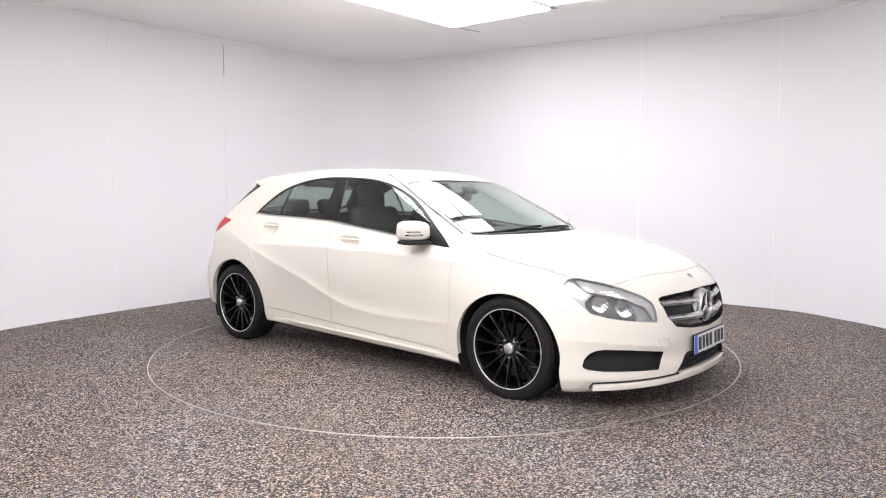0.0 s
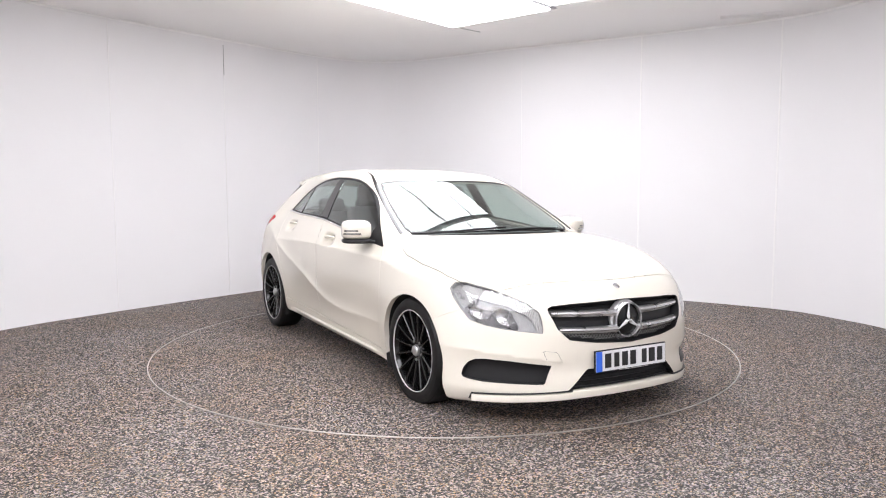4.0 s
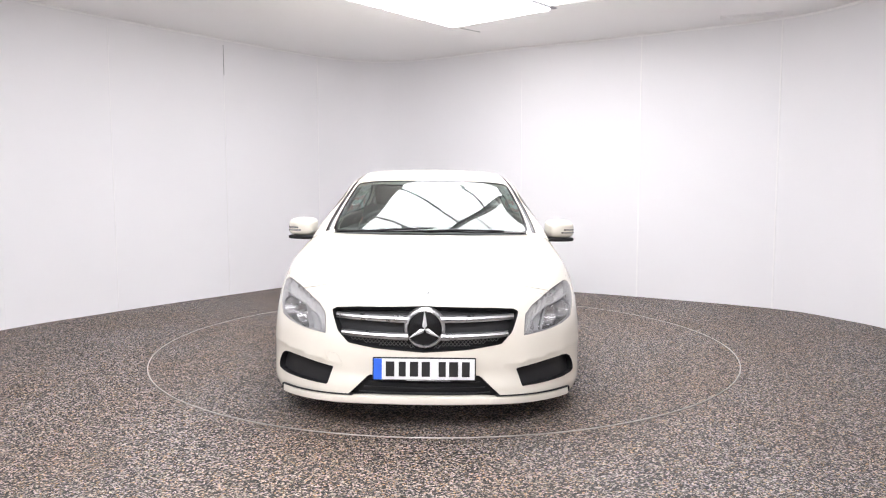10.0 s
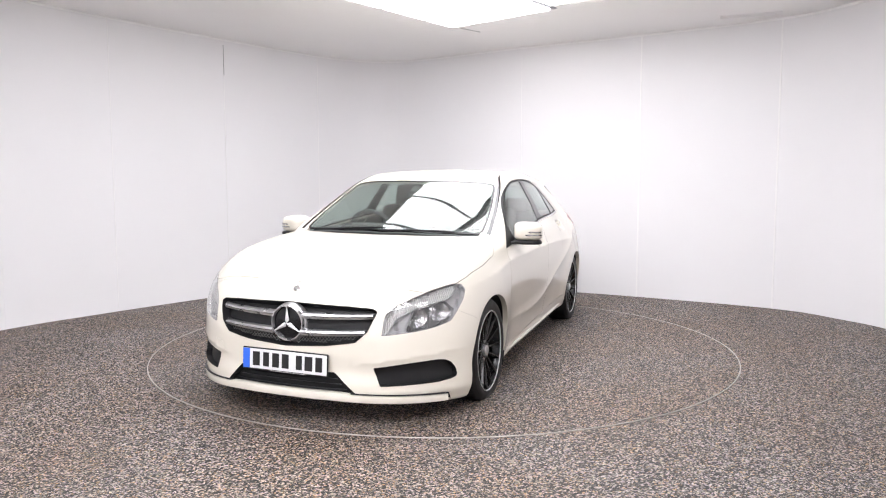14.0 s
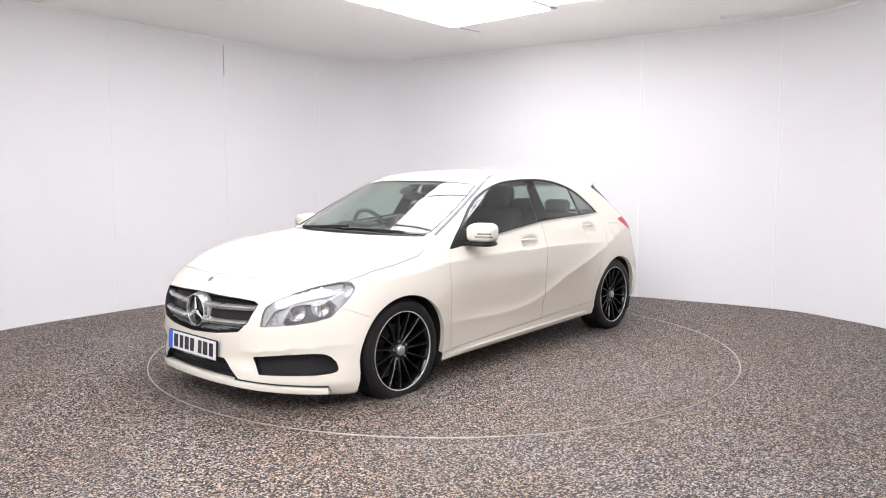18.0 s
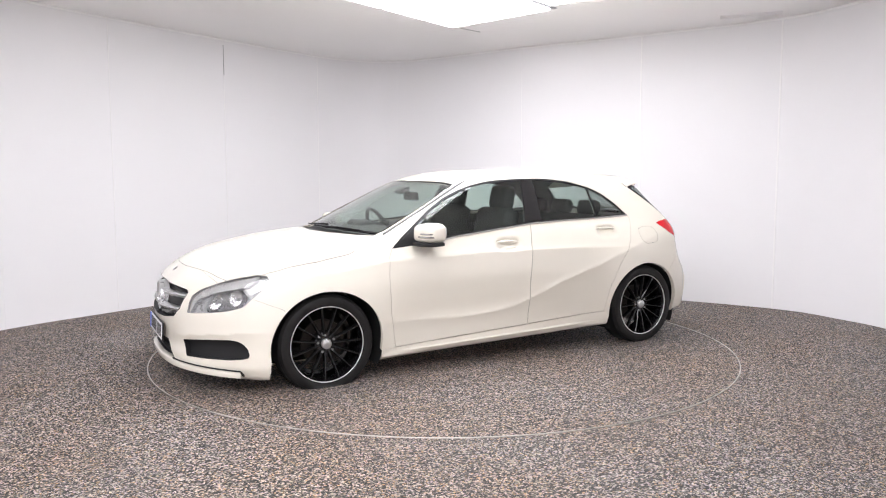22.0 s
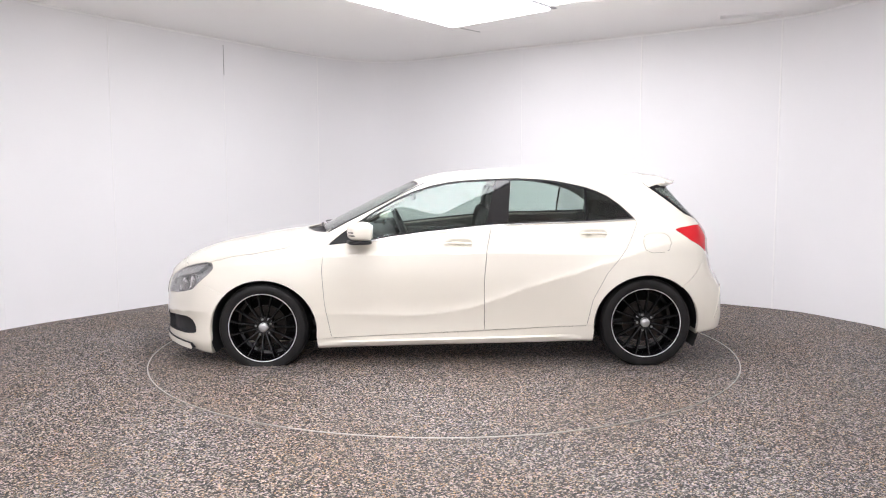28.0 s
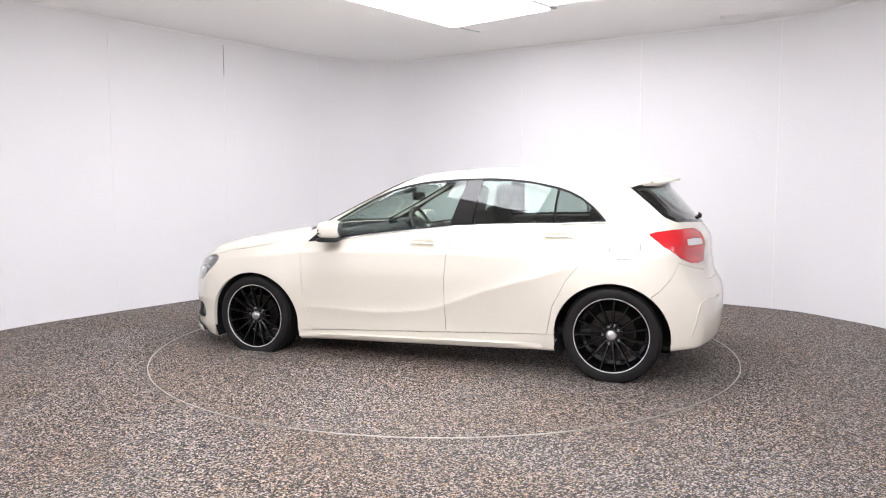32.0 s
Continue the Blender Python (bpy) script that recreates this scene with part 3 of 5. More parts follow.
TAILLAMP = [(-0.560, 0.968), (-0.60, 0.983), (-0.684, 0.998), (-0.83, 1.0), (-0.95, 0.994), (-1.03, 0.965), (-1.045, 0.90), (-1.02, 0.80), (-0.985, 0.782), (-0.885, 0.778), (-0.805, 0.784), (-0.687, 0.821), (-0.600, 0.892)]
GRILLE = [(0.0, 0.424), (0.235, 0.440), (0.395, 0.463), (0.452, 0.520), (0.482, 0.60), (0.487, 0.622), (0.46, 0.636), (0.345, 0.645), (0.0, 0.653),
          (-0.345, 0.645), (-0.46, 0.636), (-0.487, 0.622), (-0.482, 0.60), (-0.452, 0.520), (-0.395, 0.463), (-0.235, 0.440)]
INTAKE = [(0.832, 0.256), (0.823, 0.298), (0.806, 0.330), (0.785, 0.346), (0.755, 0.351), (0.65, 0.346), (0.478, 0.327), (0.514, 0.229), (0.60, 0.228), (0.76, 0.228), (0.81, 0.236), (0.828, 0.244)]
MOUTH = [(0.285, 0.300), (0.402, 0.186), (0.2, 0.186), (0.0, 0.186), (-0.2, 0.186), (-0.402, 0.186), (-0.285, 0.300)]
BONNET = [(1.16, 0.0), (1.12, 0.3), (1.02, 0.55), (0.935, 0.655), (0.985, 0.715), (1.05, 0.785), (1.11, 0.818), (1.185, 0.833), (1.40, 0.838), (1.506, 0.832), (1.645, 0.815), (1.75, 0.788), (1.83, 0.75), (1.915, 0.69), (1.935, 0.655), (1.965, 0.60), (1.995, 0.50), (2.022, 0.40), (2.047, 0.28), (2.064, 0.14), (2.068, 0.0)]
SCREEN = [(1.045, 0.0), (1.012, 0.3), (0.955, 0.52), (0.915, 0.645), (0.875, 0.672), (0.79, 0.668), (0.68, 0.655), (0.58, 0.640), (0.45, 0.615), (0.36, 0.596), (0.29, 0.577), (0.262, 0.555), (0.272, 0.45), (0.315, 0.25), (0.342, 0.0)]
REAR_GLASS = [(0.0, 1.015), (0.25, 1.02), (0.50, 1.035), (0.62, 1.062), (0.635, 1.10), (0.60, 1.19), (0.562, 1.255), (0.50, 1.272), (0.30, 1.285), (0.0, 1.29)]
FRONT_BUMPER = [(1.75, 0.0), (1.68, 0.30), (1.605, 0.47), (1.63, 0.53), (1.80, 0.60), (1.9, 0.62), (2.0, 0.72), (2.02, 0.745), (2.06, 0.75), (2.5, 0.75), (2.5, 0.0)]
REAR_BUMPER = [(-1.70, 0.0), (-1.675, 0.35), (-1.585, 0.545), (-1.60, 0.585), (-1.65, 0.625), (-1.70, 0.685), (-1.735, 0.745), (-1.752, 0.80), (-1.95, 0.70), (-2.4, 0.66), (-2.4, 0.0)]
TAILGATE = [(0.0, 0.66), (0.50, 0.66), (0.53, 0.76), (0.56, 0.99), (0.64, 1.05), (0.645, 1.10), (0.598, 1.19), (0.550, 1.25), (0.49, 1.28), (0.0, 1.345)]


def both_halves(ring):
    return ring + [(x, -y) for x, y in reversed(ring) if y > 1e-6]


def both_sides(ring):
    return ring + [(-y, z) for y, z in reversed(ring) if y > 1e-6]


def arch(hub, z, r, wide):
    """A wheel arch: r high over the hub, and wide more than that to each side."""
    a = np.radians(np.linspace(-8, 188, 40))
    pts = [(hub + (r + wide) * math.cos(t), z + r * math.sin(t)) for t in a]
    return [(hub + r + wide, -0.1), (hub + r + wide, z - 0.12)] + pts + [(hub - r - wide, z - 0.12), (hub - r - wide, -0.1)]


LINING = []
LAMPS = {}
DOORS = {}

CAR = thing("car", "ivory white five-door hatchback with black multi-spoke wheels", "car")
mesh = skin_mesh(0.0140)
WHOLE = mesh
TREE = BVHTree.FromPolygons(WHOLE[0].tolist(), WHOLE[2].tolist(), all_triangles=True)


def carve(cutter):
    """Takes a piece out of what is left of the skin."""
    global mesh
    piece, mesh = split(mesh, cutter(mesh[0]))
    return piece


def inset(piece, cutter, by):
    """(the middle, the rim) of a piece cut by its own outline moved in."""
    return split(piece, cutter(piece[0]) + by)


for side in (1, -1):
    carve(seen_from("side", arch(1.342, 0.274, 0.350, 0.024), side, 0.5))
    carve(seen_from("side", arch(-1.350, 0.308, 0.350, 0.018), side, 0.5))

for side in (1, -1):
    cut = seen_from("side", SIDE_GLASS, side)
    piece = carve(cut)
    middle, rim = inset(piece, cut, 0.013)
    pillar, middle = split(middle, seen_from("side", PILLAR, side)(middle[0]))
    divider, middle = split(middle, seen_from("side", DIVIDER, side)(middle[0]))
    front, rear = split(middle, -0.28 - middle[0][:, 0])
    quarter, rear = split(rear, rear[0][:, 0] + 0.95)
    corner, front = split(front, 0.655 - front[0][:, 0] + (front[0][:, 2] - 0.95) * 0.5)
    cut = seen_from("side", FRONT_DOOR, side)
    piece = carve(cut)
    LINING.append(piece)
    door = DOORS[side, 0] = panel("front_door", piece, PAINT, CAR)
    panel("window_pane", front, GLASS, door, "clear green-tinted glass", gap=0, depth=0.004, sink=0.004, solid=True).visible_shadow = False
    panel("mirror_corner", corner, BLACK_TRIM, door, "black plastic corner piece", gap=0, depth=0.008, sink=0.003)
    piece = carve(seen_from("side", REAR_DOOR, side))
    LINING.append(piece)
    back_door = DOORS[side, 1] = panel("rear_door", piece, PAINT, CAR)
    panel("window_pane", rear, GLASS, back_door, "green-tinted glass", gap=0, depth=0.004, sink=0.004, solid=True).visible_shadow = False
    panel("quarter_pane", quarter, GLASS_DARK, back_door, "dark tinted quarter glass", gap=0, depth=0.004, sink=0.004, solid=True).visible_shadow = False
    panel("window_divider", divider, GLOSS_BLACK, back_door, gap=0, depth=0.012)
    panel("window_seal", rim, BLACK_TRIM, CAR, "black rubber window surround", gap=0.001, depth=0.012, sink=0.002)
    panel("door_pillar", pillar, PILLAR_BLACK, CAR, "gloss black door pillar cover", gap=0.002, depth=0.02, sink=0.001)
    panel("side_skirt", carve(seen_from("side", SKIRT, side, 0.55)), PAINT, CAR)
    if side > 0:
        panel("fuel_flap", carve(seen_from("side", FLAP, side)), PAINT, CAR)
    LAMPS[side] = carve(seen_from("lamp_f", HEADLAMP, side))
    piece = carve(seen_from("lamp_r", TAILLAMP, side))
    clear, piece = split(piece, seen_from("lamp_r", [(-0.765, 0.900), (-0.775, 0.936), (-0.88, 0.940), (-0.985, 0.930), (-1.0, 0.888), (-0.88, 0.893)], side)(piece[0]))
    tail = panel("tail_light", piece, RED_LENS, CAR, "glossy red tail light", depth=0.02)
    panel("reversing_lens", clear, LENS_WHITE, tail, "pale reversing lamp lens", gap=0.001, depth=0.01)
    piece = carve(seen_from("front", INTAKE, side))
    panel("bumper_intake", piece, BLACK_TRIM, CAR, "black bumper corner intake", gap=0.0, depth=-0.035, sink=0.033)

grille_piece = carve(seen_from("front", GRILLE, 0))
grille = panel("grille", grille_piece, BLACK_TRIM, CAR, "black radiator grille with silver slats", gap=0.0, depth=-0.05, sink=0.048)
mouth = panel("lower_intake", carve(seen_from("front", MOUTH, 0)), BLACK_TRIM, CAR, "black lower air intake", gap=0.0, depth=-0.04, sink=0.038)
panel("tow_cover", carve(seen_from("front", [(-0.525, 0.405), (-0.455, 0.40), (-0.42, 0.335), (-0.50, 0.345)], 0)), PAINT, CAR, gap=0.001)
screen_cut = seen_from("top", both_halves(SCREEN), 0)
screen, screen_rim = inset(carve(screen_cut), screen_cut, 0.016)
panel("windscreen", screen, GLASS, CAR, "large raked green-tinted windscreen", gap=0, depth=0.005, sink=0.003, solid=True).visible_shadow = False
panel("screen_surround", screen_rim, GLOSS_BLACK, CAR, "black printed glass border", gap=0.001, depth=0.01, sink=0.002)
cowl_cut = seen_from("top", [(1.18, 0), (1.13, 0.3), (1.025, 0.55), (0.935, 0.66), (0.86, 0.655), (0.86, -0.655), (0.935, -0.66), (1.025, -0.55), (1.13, -0.3)], 0)
bonnet_cut = seen_from("top", both_halves(BONNET), 0)
piece = carve(bonnet_cut)
bonnet = panel("bonnet", piece, PAINT, CAR, gap=0.0028)
# A black strip sunk below the edge stands in for the gap's shade.
panel("bonnet_gap_shade", inset(piece, bonnet_cut, 0.016)[1], BLACK_TRIM, bonnet, "black strip standing in for the shade in the bonnet gap", gap=-0.004, depth=0.006, sink=0.007)
panel("cowl", carve(cowl_cut), BLACK_TRIM, CAR, "black plastic cowl below the windscreen", sink=0.02)
SIDE_WEDGE = [(-1.425, 1.262), (-1.50, 1.285), (-1.85, 1.27), (-1.98, 1.03), (-1.73, 1.04), (-1.655, 1.072), (-1.54, 1.17)]
rear_pane_cut, wedge_l, wedge_r = seen_from("rear", both_sides(REAR_GLASS), 0), seen_from("side", SIDE_WEDGE, 1, 0.3), seen_from("side", SIDE_WEDGE, -1, 0.3)
rear_cut = lambda v: np.minimum(rear_pane_cut(v), np.minimum(wedge_l(v), wedge_r(v)))
rear_pane, rear_rim = inset(carve(rear_cut), rear_cut, 0.02)
gate_cut = seen_from("rear", both_sides(TAILGATE), 0)
gate = panel("tailgate", carve(lambda v: np.maximum(gate_cut(v), v[:, 0] + 1.47)), PAINT, CAR)
panel("rear_window", rear_pane, GLASS_DARK, gate, "dark tinted rear window", gap=0, depth=0.004, sink=0.004, solid=True).visible_shadow = False
panel("window_seal", rear_rim, GLOSS_BLACK, gate, gap=0.001, depth=0.01, sink=0.002)
bumper_f = panel("front_bumper", carve(lambda v: outline(v[:, 0], v[:, 2], FRONT_BUMPER)), PAINT, CAR, gap=0.0006)
bumper_r = panel("rear_bumper", carve(lambda v: outline(v[:, 0], v[:, 2], REAR_BUMPER)), PAINT, CAR)
for side in (1, -1):
    panel("front_wing", carve(seen_from("side", [(0.85, 0.15), (0.85, 0.94), (0.95, 0.95), (1.5, 0.95), (1.95, 0.85), (1.95, 0.0), (0.85, 0.0)], side, 0.3)), PAINT, CAR, gap=0.0008)
LINING.append(mesh)
roof_ring = [(0.35, 0.0), (0.32, 0.25), (0.275, 0.45), (0.22, 0.55), (0.10, 0.543), (-0.16, 0.511), (-0.5, 0.502), (-1.0, 0.490), (-1.30, 0.468), (-1.338, 0.40), (-1.325, 0.2), (-1.32, 0.0)]
panel("roof", carve(seen_from("top", both_halves(roof_ring), 0)), PAINT, CAR, gap=0.003)
panel("body", mesh, PAINT, CAR, gap=0.001)


# ---- wheels ----
def lathe(name, profile, mat, parent, label="", n=64, angle=30):
    """Turns a profile of (radius, height along y) about the y axis."""
    verts, faces, k = [], [], len(profile)
    for i in range(n):
        a = 2 * math.pi * i / n
        verts += [(r * math.cos(a), y, r * math.sin(a)) for r, y in profile]
    for i in range(n):
        for j in range(k - 1):
            a, b = i * k + j, ((i + 1) % n) * k + j
            faces.append((a, a + 1, b + 1, b))
    return link_mesh(name, verts, faces, mat, parent, label, angle=angle)


def build_wheel(x, y, z, turn):
    """A wheel whose outer face looks along its own +y; the tyre's foot is pressed flat on the ground."""
    wheel = lathe("wheel", [(0.205, -0.19), (0.226, -0.185), (0.224, -0.03), (0.2345, -0.010), (0.2382, -0.004)], RIM_BLACK, CAR, "black multi-spoke alloy wheel with silver lip")
    sign = 1 if y > 0 else -1
    wheel.matrix_basis = pose(x, y, z, 0, turn, 0 if sign > 0 else 180)
    tyre = [(0.240, -0.20), (0.268, -0.212), (0.296, -0.205), (0.312, -0.185), (0.318, -0.16), (0.318, -0.05), (0.315, -0.022), (0.300, 0.000), (0.282, 0.006), (0.260, 0.005), (0.2445, 0.001), (0.239, -0.012)]
    t = lathe("tyre", tyre, RUBBER, wheel, "worn black rubber tyre", 96, 25)
    q = math.radians(turn)
    for v in t.data.vertices:
        # the foot stands flat on the ground and bulges a little
        down = -(v.co.z * math.cos(q) - v.co.x * math.sin(q))
        over = down - z
        if over > 0:
            v.co.z += over * math.cos(q)
            v.co.x -= over * math.sin(q)
            v.co.y += 0.5 * over * (1 if v.co.y > -0.1 else -1) * (1 if math.hypot(v.co.x, v.co.z) < 0.31 else 0.4)
    lathe("lip", [(0.2376, -0.014), (0.2380, -0.003), (0.2388, 0.0012), (0.2415, 0.002), (0.2430, -0.001), (0.2432, -0.014)], RIM_SILVER, wheel, "polished silver lip", 96)
    lathe("brake_disc", [(0.06, -0.10), (0.145, -0.10), (0.147, -0.112), (0.06, -0.112)], DISC, wheel, "grey iron brake disc")
    lathe("hub", [(0.0, -0.035), (0.055, -0.035), (0.072, -0.045), (0.078, -0.07), (0.078, -0.12), (0.0, -0.12)], RIM_BLACK, wheel)
    lathe("centre_cap", [(0.0, -0.012), (0.020, -0.0125), (0.029, -0.016), (0.033, -0.021), (0.033, -0.036)], SILVER, wheel, "round silver centre cap", 32)
    spoke = None
    for i in range(15):
        a = 2 * math.pi * i / 15 + 0.1
        if spoke is None:
            rows = [(0.030, -0.036, 0.011), (0.07, -0.030, 0.0085), (0.13, -0.019, 0.0065), (0.19, -0.011, 0.006), (0.2335, -0.006, 0.008)]
            verts, faces = [], []
            for r, y0, w in rows:
                verts += [(r, y0 - 0.030, -w * 1.3), (r, y0 - 0.005, -w), (r, y0, -w * 0.5), (r, y0, w * 0.5), (r, y0 - 0.005, w), (r, y0 - 0.030, w * 1.3)]
            for k in range(len(rows) - 1):
                for j in range(6):
                    p0, p1 = k * 6 + j, k * 6 + (j + 1) % 6
                    faces.append((p0, p0 + 6, p1 + 6, p1))
            spoke = link_mesh("spoke", verts, faces, RIM_BLACK, wheel, angle=30)
        else:
            o = new("spoke", spoke.data)
            o.parent = wheel
        (spoke if i == 0 else o).matrix_basis = pose(0, 0, 0, 0, math.degrees(a), 0)
    for i in range(5):
        a = 2 * math.pi * (i + 0.25) / 5
        bm = bmesh.new()
        bmesh.ops.create_cone(bm, cap_ends=True, segments=6, radius1=0.009, radius2=0.008, depth=0.018, matrix=Matrix.Translation((0.056 * math.cos(a), -0.036, 0.056 * math.sin(a))) @ Matrix.Rotation(-math.pi / 2, 4, "X"))
        part("wheel_bolt", bm, SILVER_DARK, wheel)
    return wheel


for args in ((HUB_X, 0.876, 0.272, 8), (HUB_X, -0.872, 0.300, 35), (-HUB_X, 0.870, 0.306, 20), (-HUB_X, -0.870, 0.306, 50)):
    build_wheel(*args)


# ---- the cabin ----
def body_box(name, size, m, mat, parent, label="", round_by=0.02, segments=3):
    bm = bmesh.new()
    bmesh.ops.create_cube(bm, size=1, matrix=Matrix.Diagonal((*size, 1)))
    bmesh.ops.bevel(bm, geom=bm.edges[:], offset=round_by, segments=segments, affect="EDGES", profile=0.5)
    bmesh.ops.transform(bm, matrix=TILT @ m, verts=bm.verts[:])
    return part(name, bm, mat, parent, label, 60)


offset, vs, ns_, fs = 0, [], [], []
for p in LINING:
    mid = p[0][p[2]].mean(1)
    keep = (mid[:, 2] > 0.42) & (mid[:, 0] > -1.62) & (mid[:, 0] < 0.92)
    q = tidy((p[0], p[1], p[2][keep]))
    vs.append(q[0] - q[1] * 0.03)
    ns_.append(-q[1])
    fs.append(q[2][:, ::-1] + offset)
    offset += len(q[0])
link_mesh("cabin_lining", np.concatenate(vs) @ TILT_R.T, np.concatenate(fs), TRIM_GREY, CAR, "grey cabin lining", normals=np.concatenate(ns_) @ TILT_R.T)

for y in (0.36, -0.36):
    seat = body_box("front_seat", (0.50, 0.50, 0.16), pose(0.12, y, 0.48, 0, -8, 0), FABRIC, CAR, "dark cloth front seat", 0.06)
    body_box("backrest", (0.14, 0.47, 0.62), pose(-0.20, y, 0.80, 0, -14, 0), FABRIC, seat, "", 0.06)
    body_box("headrest", (0.10, 0.26, 0.19), pose(-0.30, y, 1.18, 0, -10, 0), FABRIC, seat, "", 0.045)
    for d in (-0.06, 0.06):
        body_box("headrest_post", (0.012, 0.012, 0.10), pose(-0.285, y + d, 1.09, 0, -12, 0), SILVER, seat, "", 0.004, 1)
bench = body_box("rear_bench", (0.48, 1.22, 0.16), pose(-0.78, 0, 0.52, 0, -6, 0), FABRIC, CAR, "dark cloth rear bench", 0.05)
body_box("backrest", (0.14, 1.20, 0.52), pose(-1.08, 0, 0.78, 0, -20, 0), FABRIC, bench, "", 0.05)
for y in (0.36, 0.0, -0.36):
    body_box("headrest", (0.09, 0.24, 0.13), pose(-1.185, y, 1.085, 0, -12, 0), FABRIC, bench, "", 0.04)
body_box("parcel_shelf", (0.42, 1.06, 0.025), pose(-1.42, 0, 0.965), DASH, CAR, "dark parcel shelf", 0.008)
body_box("cabin_floor", (2.5, 1.36, 0.05), pose(-0.15, 0, 0.29), DASH, CAR, "dark cabin floor", 0.01)
dash = body_box("dashboard", (0.46, 1.40, 0.20), pose(0.72, 0, 0.845, 0, 5, 0), DASH, CAR, "dark moulded dashboard", 0.07, 4)
body_box("instrument_hood", (0.18, 0.34, 0.08), pose(0.58, -0.36, 0.945), DASH, dash, "", 0.035)
body_box("display", (0.014, 0.15, 0.085), pose(0.56, 0.0, 0.962, 0, -8, 0), SCREEN_FILM, dash, "dark standing display", 0.005)
body_box("console", (0.72, 0.22, 0.30), pose(0.22, 0, 0.47), DASH, CAR, "dark centre console", 0.05)
for y in (0.705, -0.705):
    body_box("door_card", (0.92, 0.05, 0.44), pose(0.32, y * 1.07, 0.67), DASH, CAR, "dark door trim", 0.02)
    body_box("door_card", (0.72, 0.05, 0.46), pose(-0.60, y * 1.04, 0.68), DASH, CAR, "dark door trim", 0.02)

# steering wheel before the right-hand seat
hub = pose(0.44, -0.36, 0.905) @ pose(0, 0, 0, 0, -66, 0)
bm = bmesh.new()
ring, tube = 40, 10
grid = [[bm.verts.new(((0.182 + 0.0155 * math.cos(b)) * math.cos(a), (0.182 + 0.0155 * math.cos(b)) * math.sin(a), 0.0155 * math.sin(b))) for b in np.linspace(0, 2 * math.pi, tube, endpoint=False)] for a in np.linspace(0, 2 * math.pi, ring, endpoint=False)]
for i in range(ring):
    for j in range(tube):
        bm.faces.new((grid[i][j], grid[(i + 1) % ring][j], grid[(i + 1) % ring][(j + 1) % tube], grid[i][(j + 1) % tube]))
bmesh.ops.transform(bm, matrix=TILT @ hub, verts=bm.verts[:])
wheel = part("steering_wheel", bm, DASH, CAR, "dark three-spoke steering wheel", 60)
body_box("wheel_boss", (0.13, 0.13, 0.05), hub, DASH, wheel, "", 0.02)
for a in (0, 90, 180):
    body_box("wheel_spoke", (0.12, 0.035, 0.016), hub @ pose(0, 0, 0, 0, 0, a + 90) @ pose(0.115, 0, 0), SILVER if a != 90 else DASH, wheel, "", 0.006)
body_box("steering_column", (0.22, 0.07, 0.07), pose(0.56, -0.36, 0.85, 0, 24, 0), DASH, dash, "", 0.02)
mirror_in = body_box("inside_mirror", (0.03, 0.23, 0.065), pose(0.325, 0, 1.185, 0, 10, 0), DASH, CAR, "dark inside mirror", 0.014)
body_box("mirror_stem", (0.03, 0.03, 0.07), pose(0.362, 0, 1.222, 0, 30, 0), DASH, mirror_in, "", 0.008)
body_box("sensor_cover", (0.09, 0.11, 0.03), pose(0.40, 0, 1.232, 0, 24, 0), DASH, mirror_in, "", 0.012)
for y in (0.36, -0.36):
    body_box("sun_visor", (0.15, 0.36, 0.016), pose(0.17, y, 1.305, 0, 14, 0), TRIM_GREY, CAR, "grey sun visor", 0.006)


# ---- parts that stand on the skin ----
def surface(start, way):
    """The first point of the skin from start along way, and its normal."""
    place, _, i, _ = TREE.ray_cast(Vector(start), Vector(way))
    q = np.array(place)
    a, b, c = WHOLE[0][WHOLE[2][i]]
    area = lambda u, v: np.linalg.norm(np.cross(u, v))
    w = np.array([area(b - q, c - q), area(c - q, a - q), area(a - q, b - q)])
    n = w @ WHOLE[1][WHOLE[2][i]]
    return q, n / np.linalg.norm(n)


def on_front(y, z):
    return surface((2.6, y, z), (-1, 0, 0))


def on_side(x, z, sign=1):
    return surface((x, sign * 1.2, z), (0, -sign, 0))


def on_top(x, y):
    return surface((x, y, 1.6), (0, 0, -1))


def tilted(v):
    return np.asarray(v) @ TILT_R.T


def sweep(name, path, outs, section, mat, parent, label="", ups=None, angle=35, closed_ends=True):
    """Draws a section of (out, up) points along a path; outs: the way out at each point, ups: the way up (or across)."""
    path, outs = np.asarray(path, float), np.asarray(outs, float)
    t = np.gradient(path, axis=0)
    t /= np.linalg.norm(t, axis=1)[:, None]
    ups = np.cross(outs, t) if ups is None else np.broadcast_to(np.asarray(ups, float), path.shape)
    secs = section if callable(section) else (lambda u: section)
    verts, faces = [], []
    m = len(secs(0.0))
    for i in range(len(path)):
        for a, b in secs(i / (len(path) - 1)):
            verts.append(path[i] + outs[i] * a + ups[i] * b)
    for i in range(len(path) - 1):
        for j in range(m):
            p0, p1 = i * m + j, i * m + (j + 1) % m
            faces.append((p0, p1, p1 + m, p0 + m))
    if closed_ends:
        faces += [tuple(range(m))[::-1], tuple(range((len(path) - 1) * m, len(path) * m))]
    ob = link_mesh(name, tilted(verts), faces, mat, parent, label, angle=angle)
    bm = bmesh.new()
    bm.from_mesh(ob.data)
    bmesh.ops.recalc_face_normals(bm, faces=bm.faces[:])
    bm.to_mesh(ob.data)
    bm.free()
    return ob


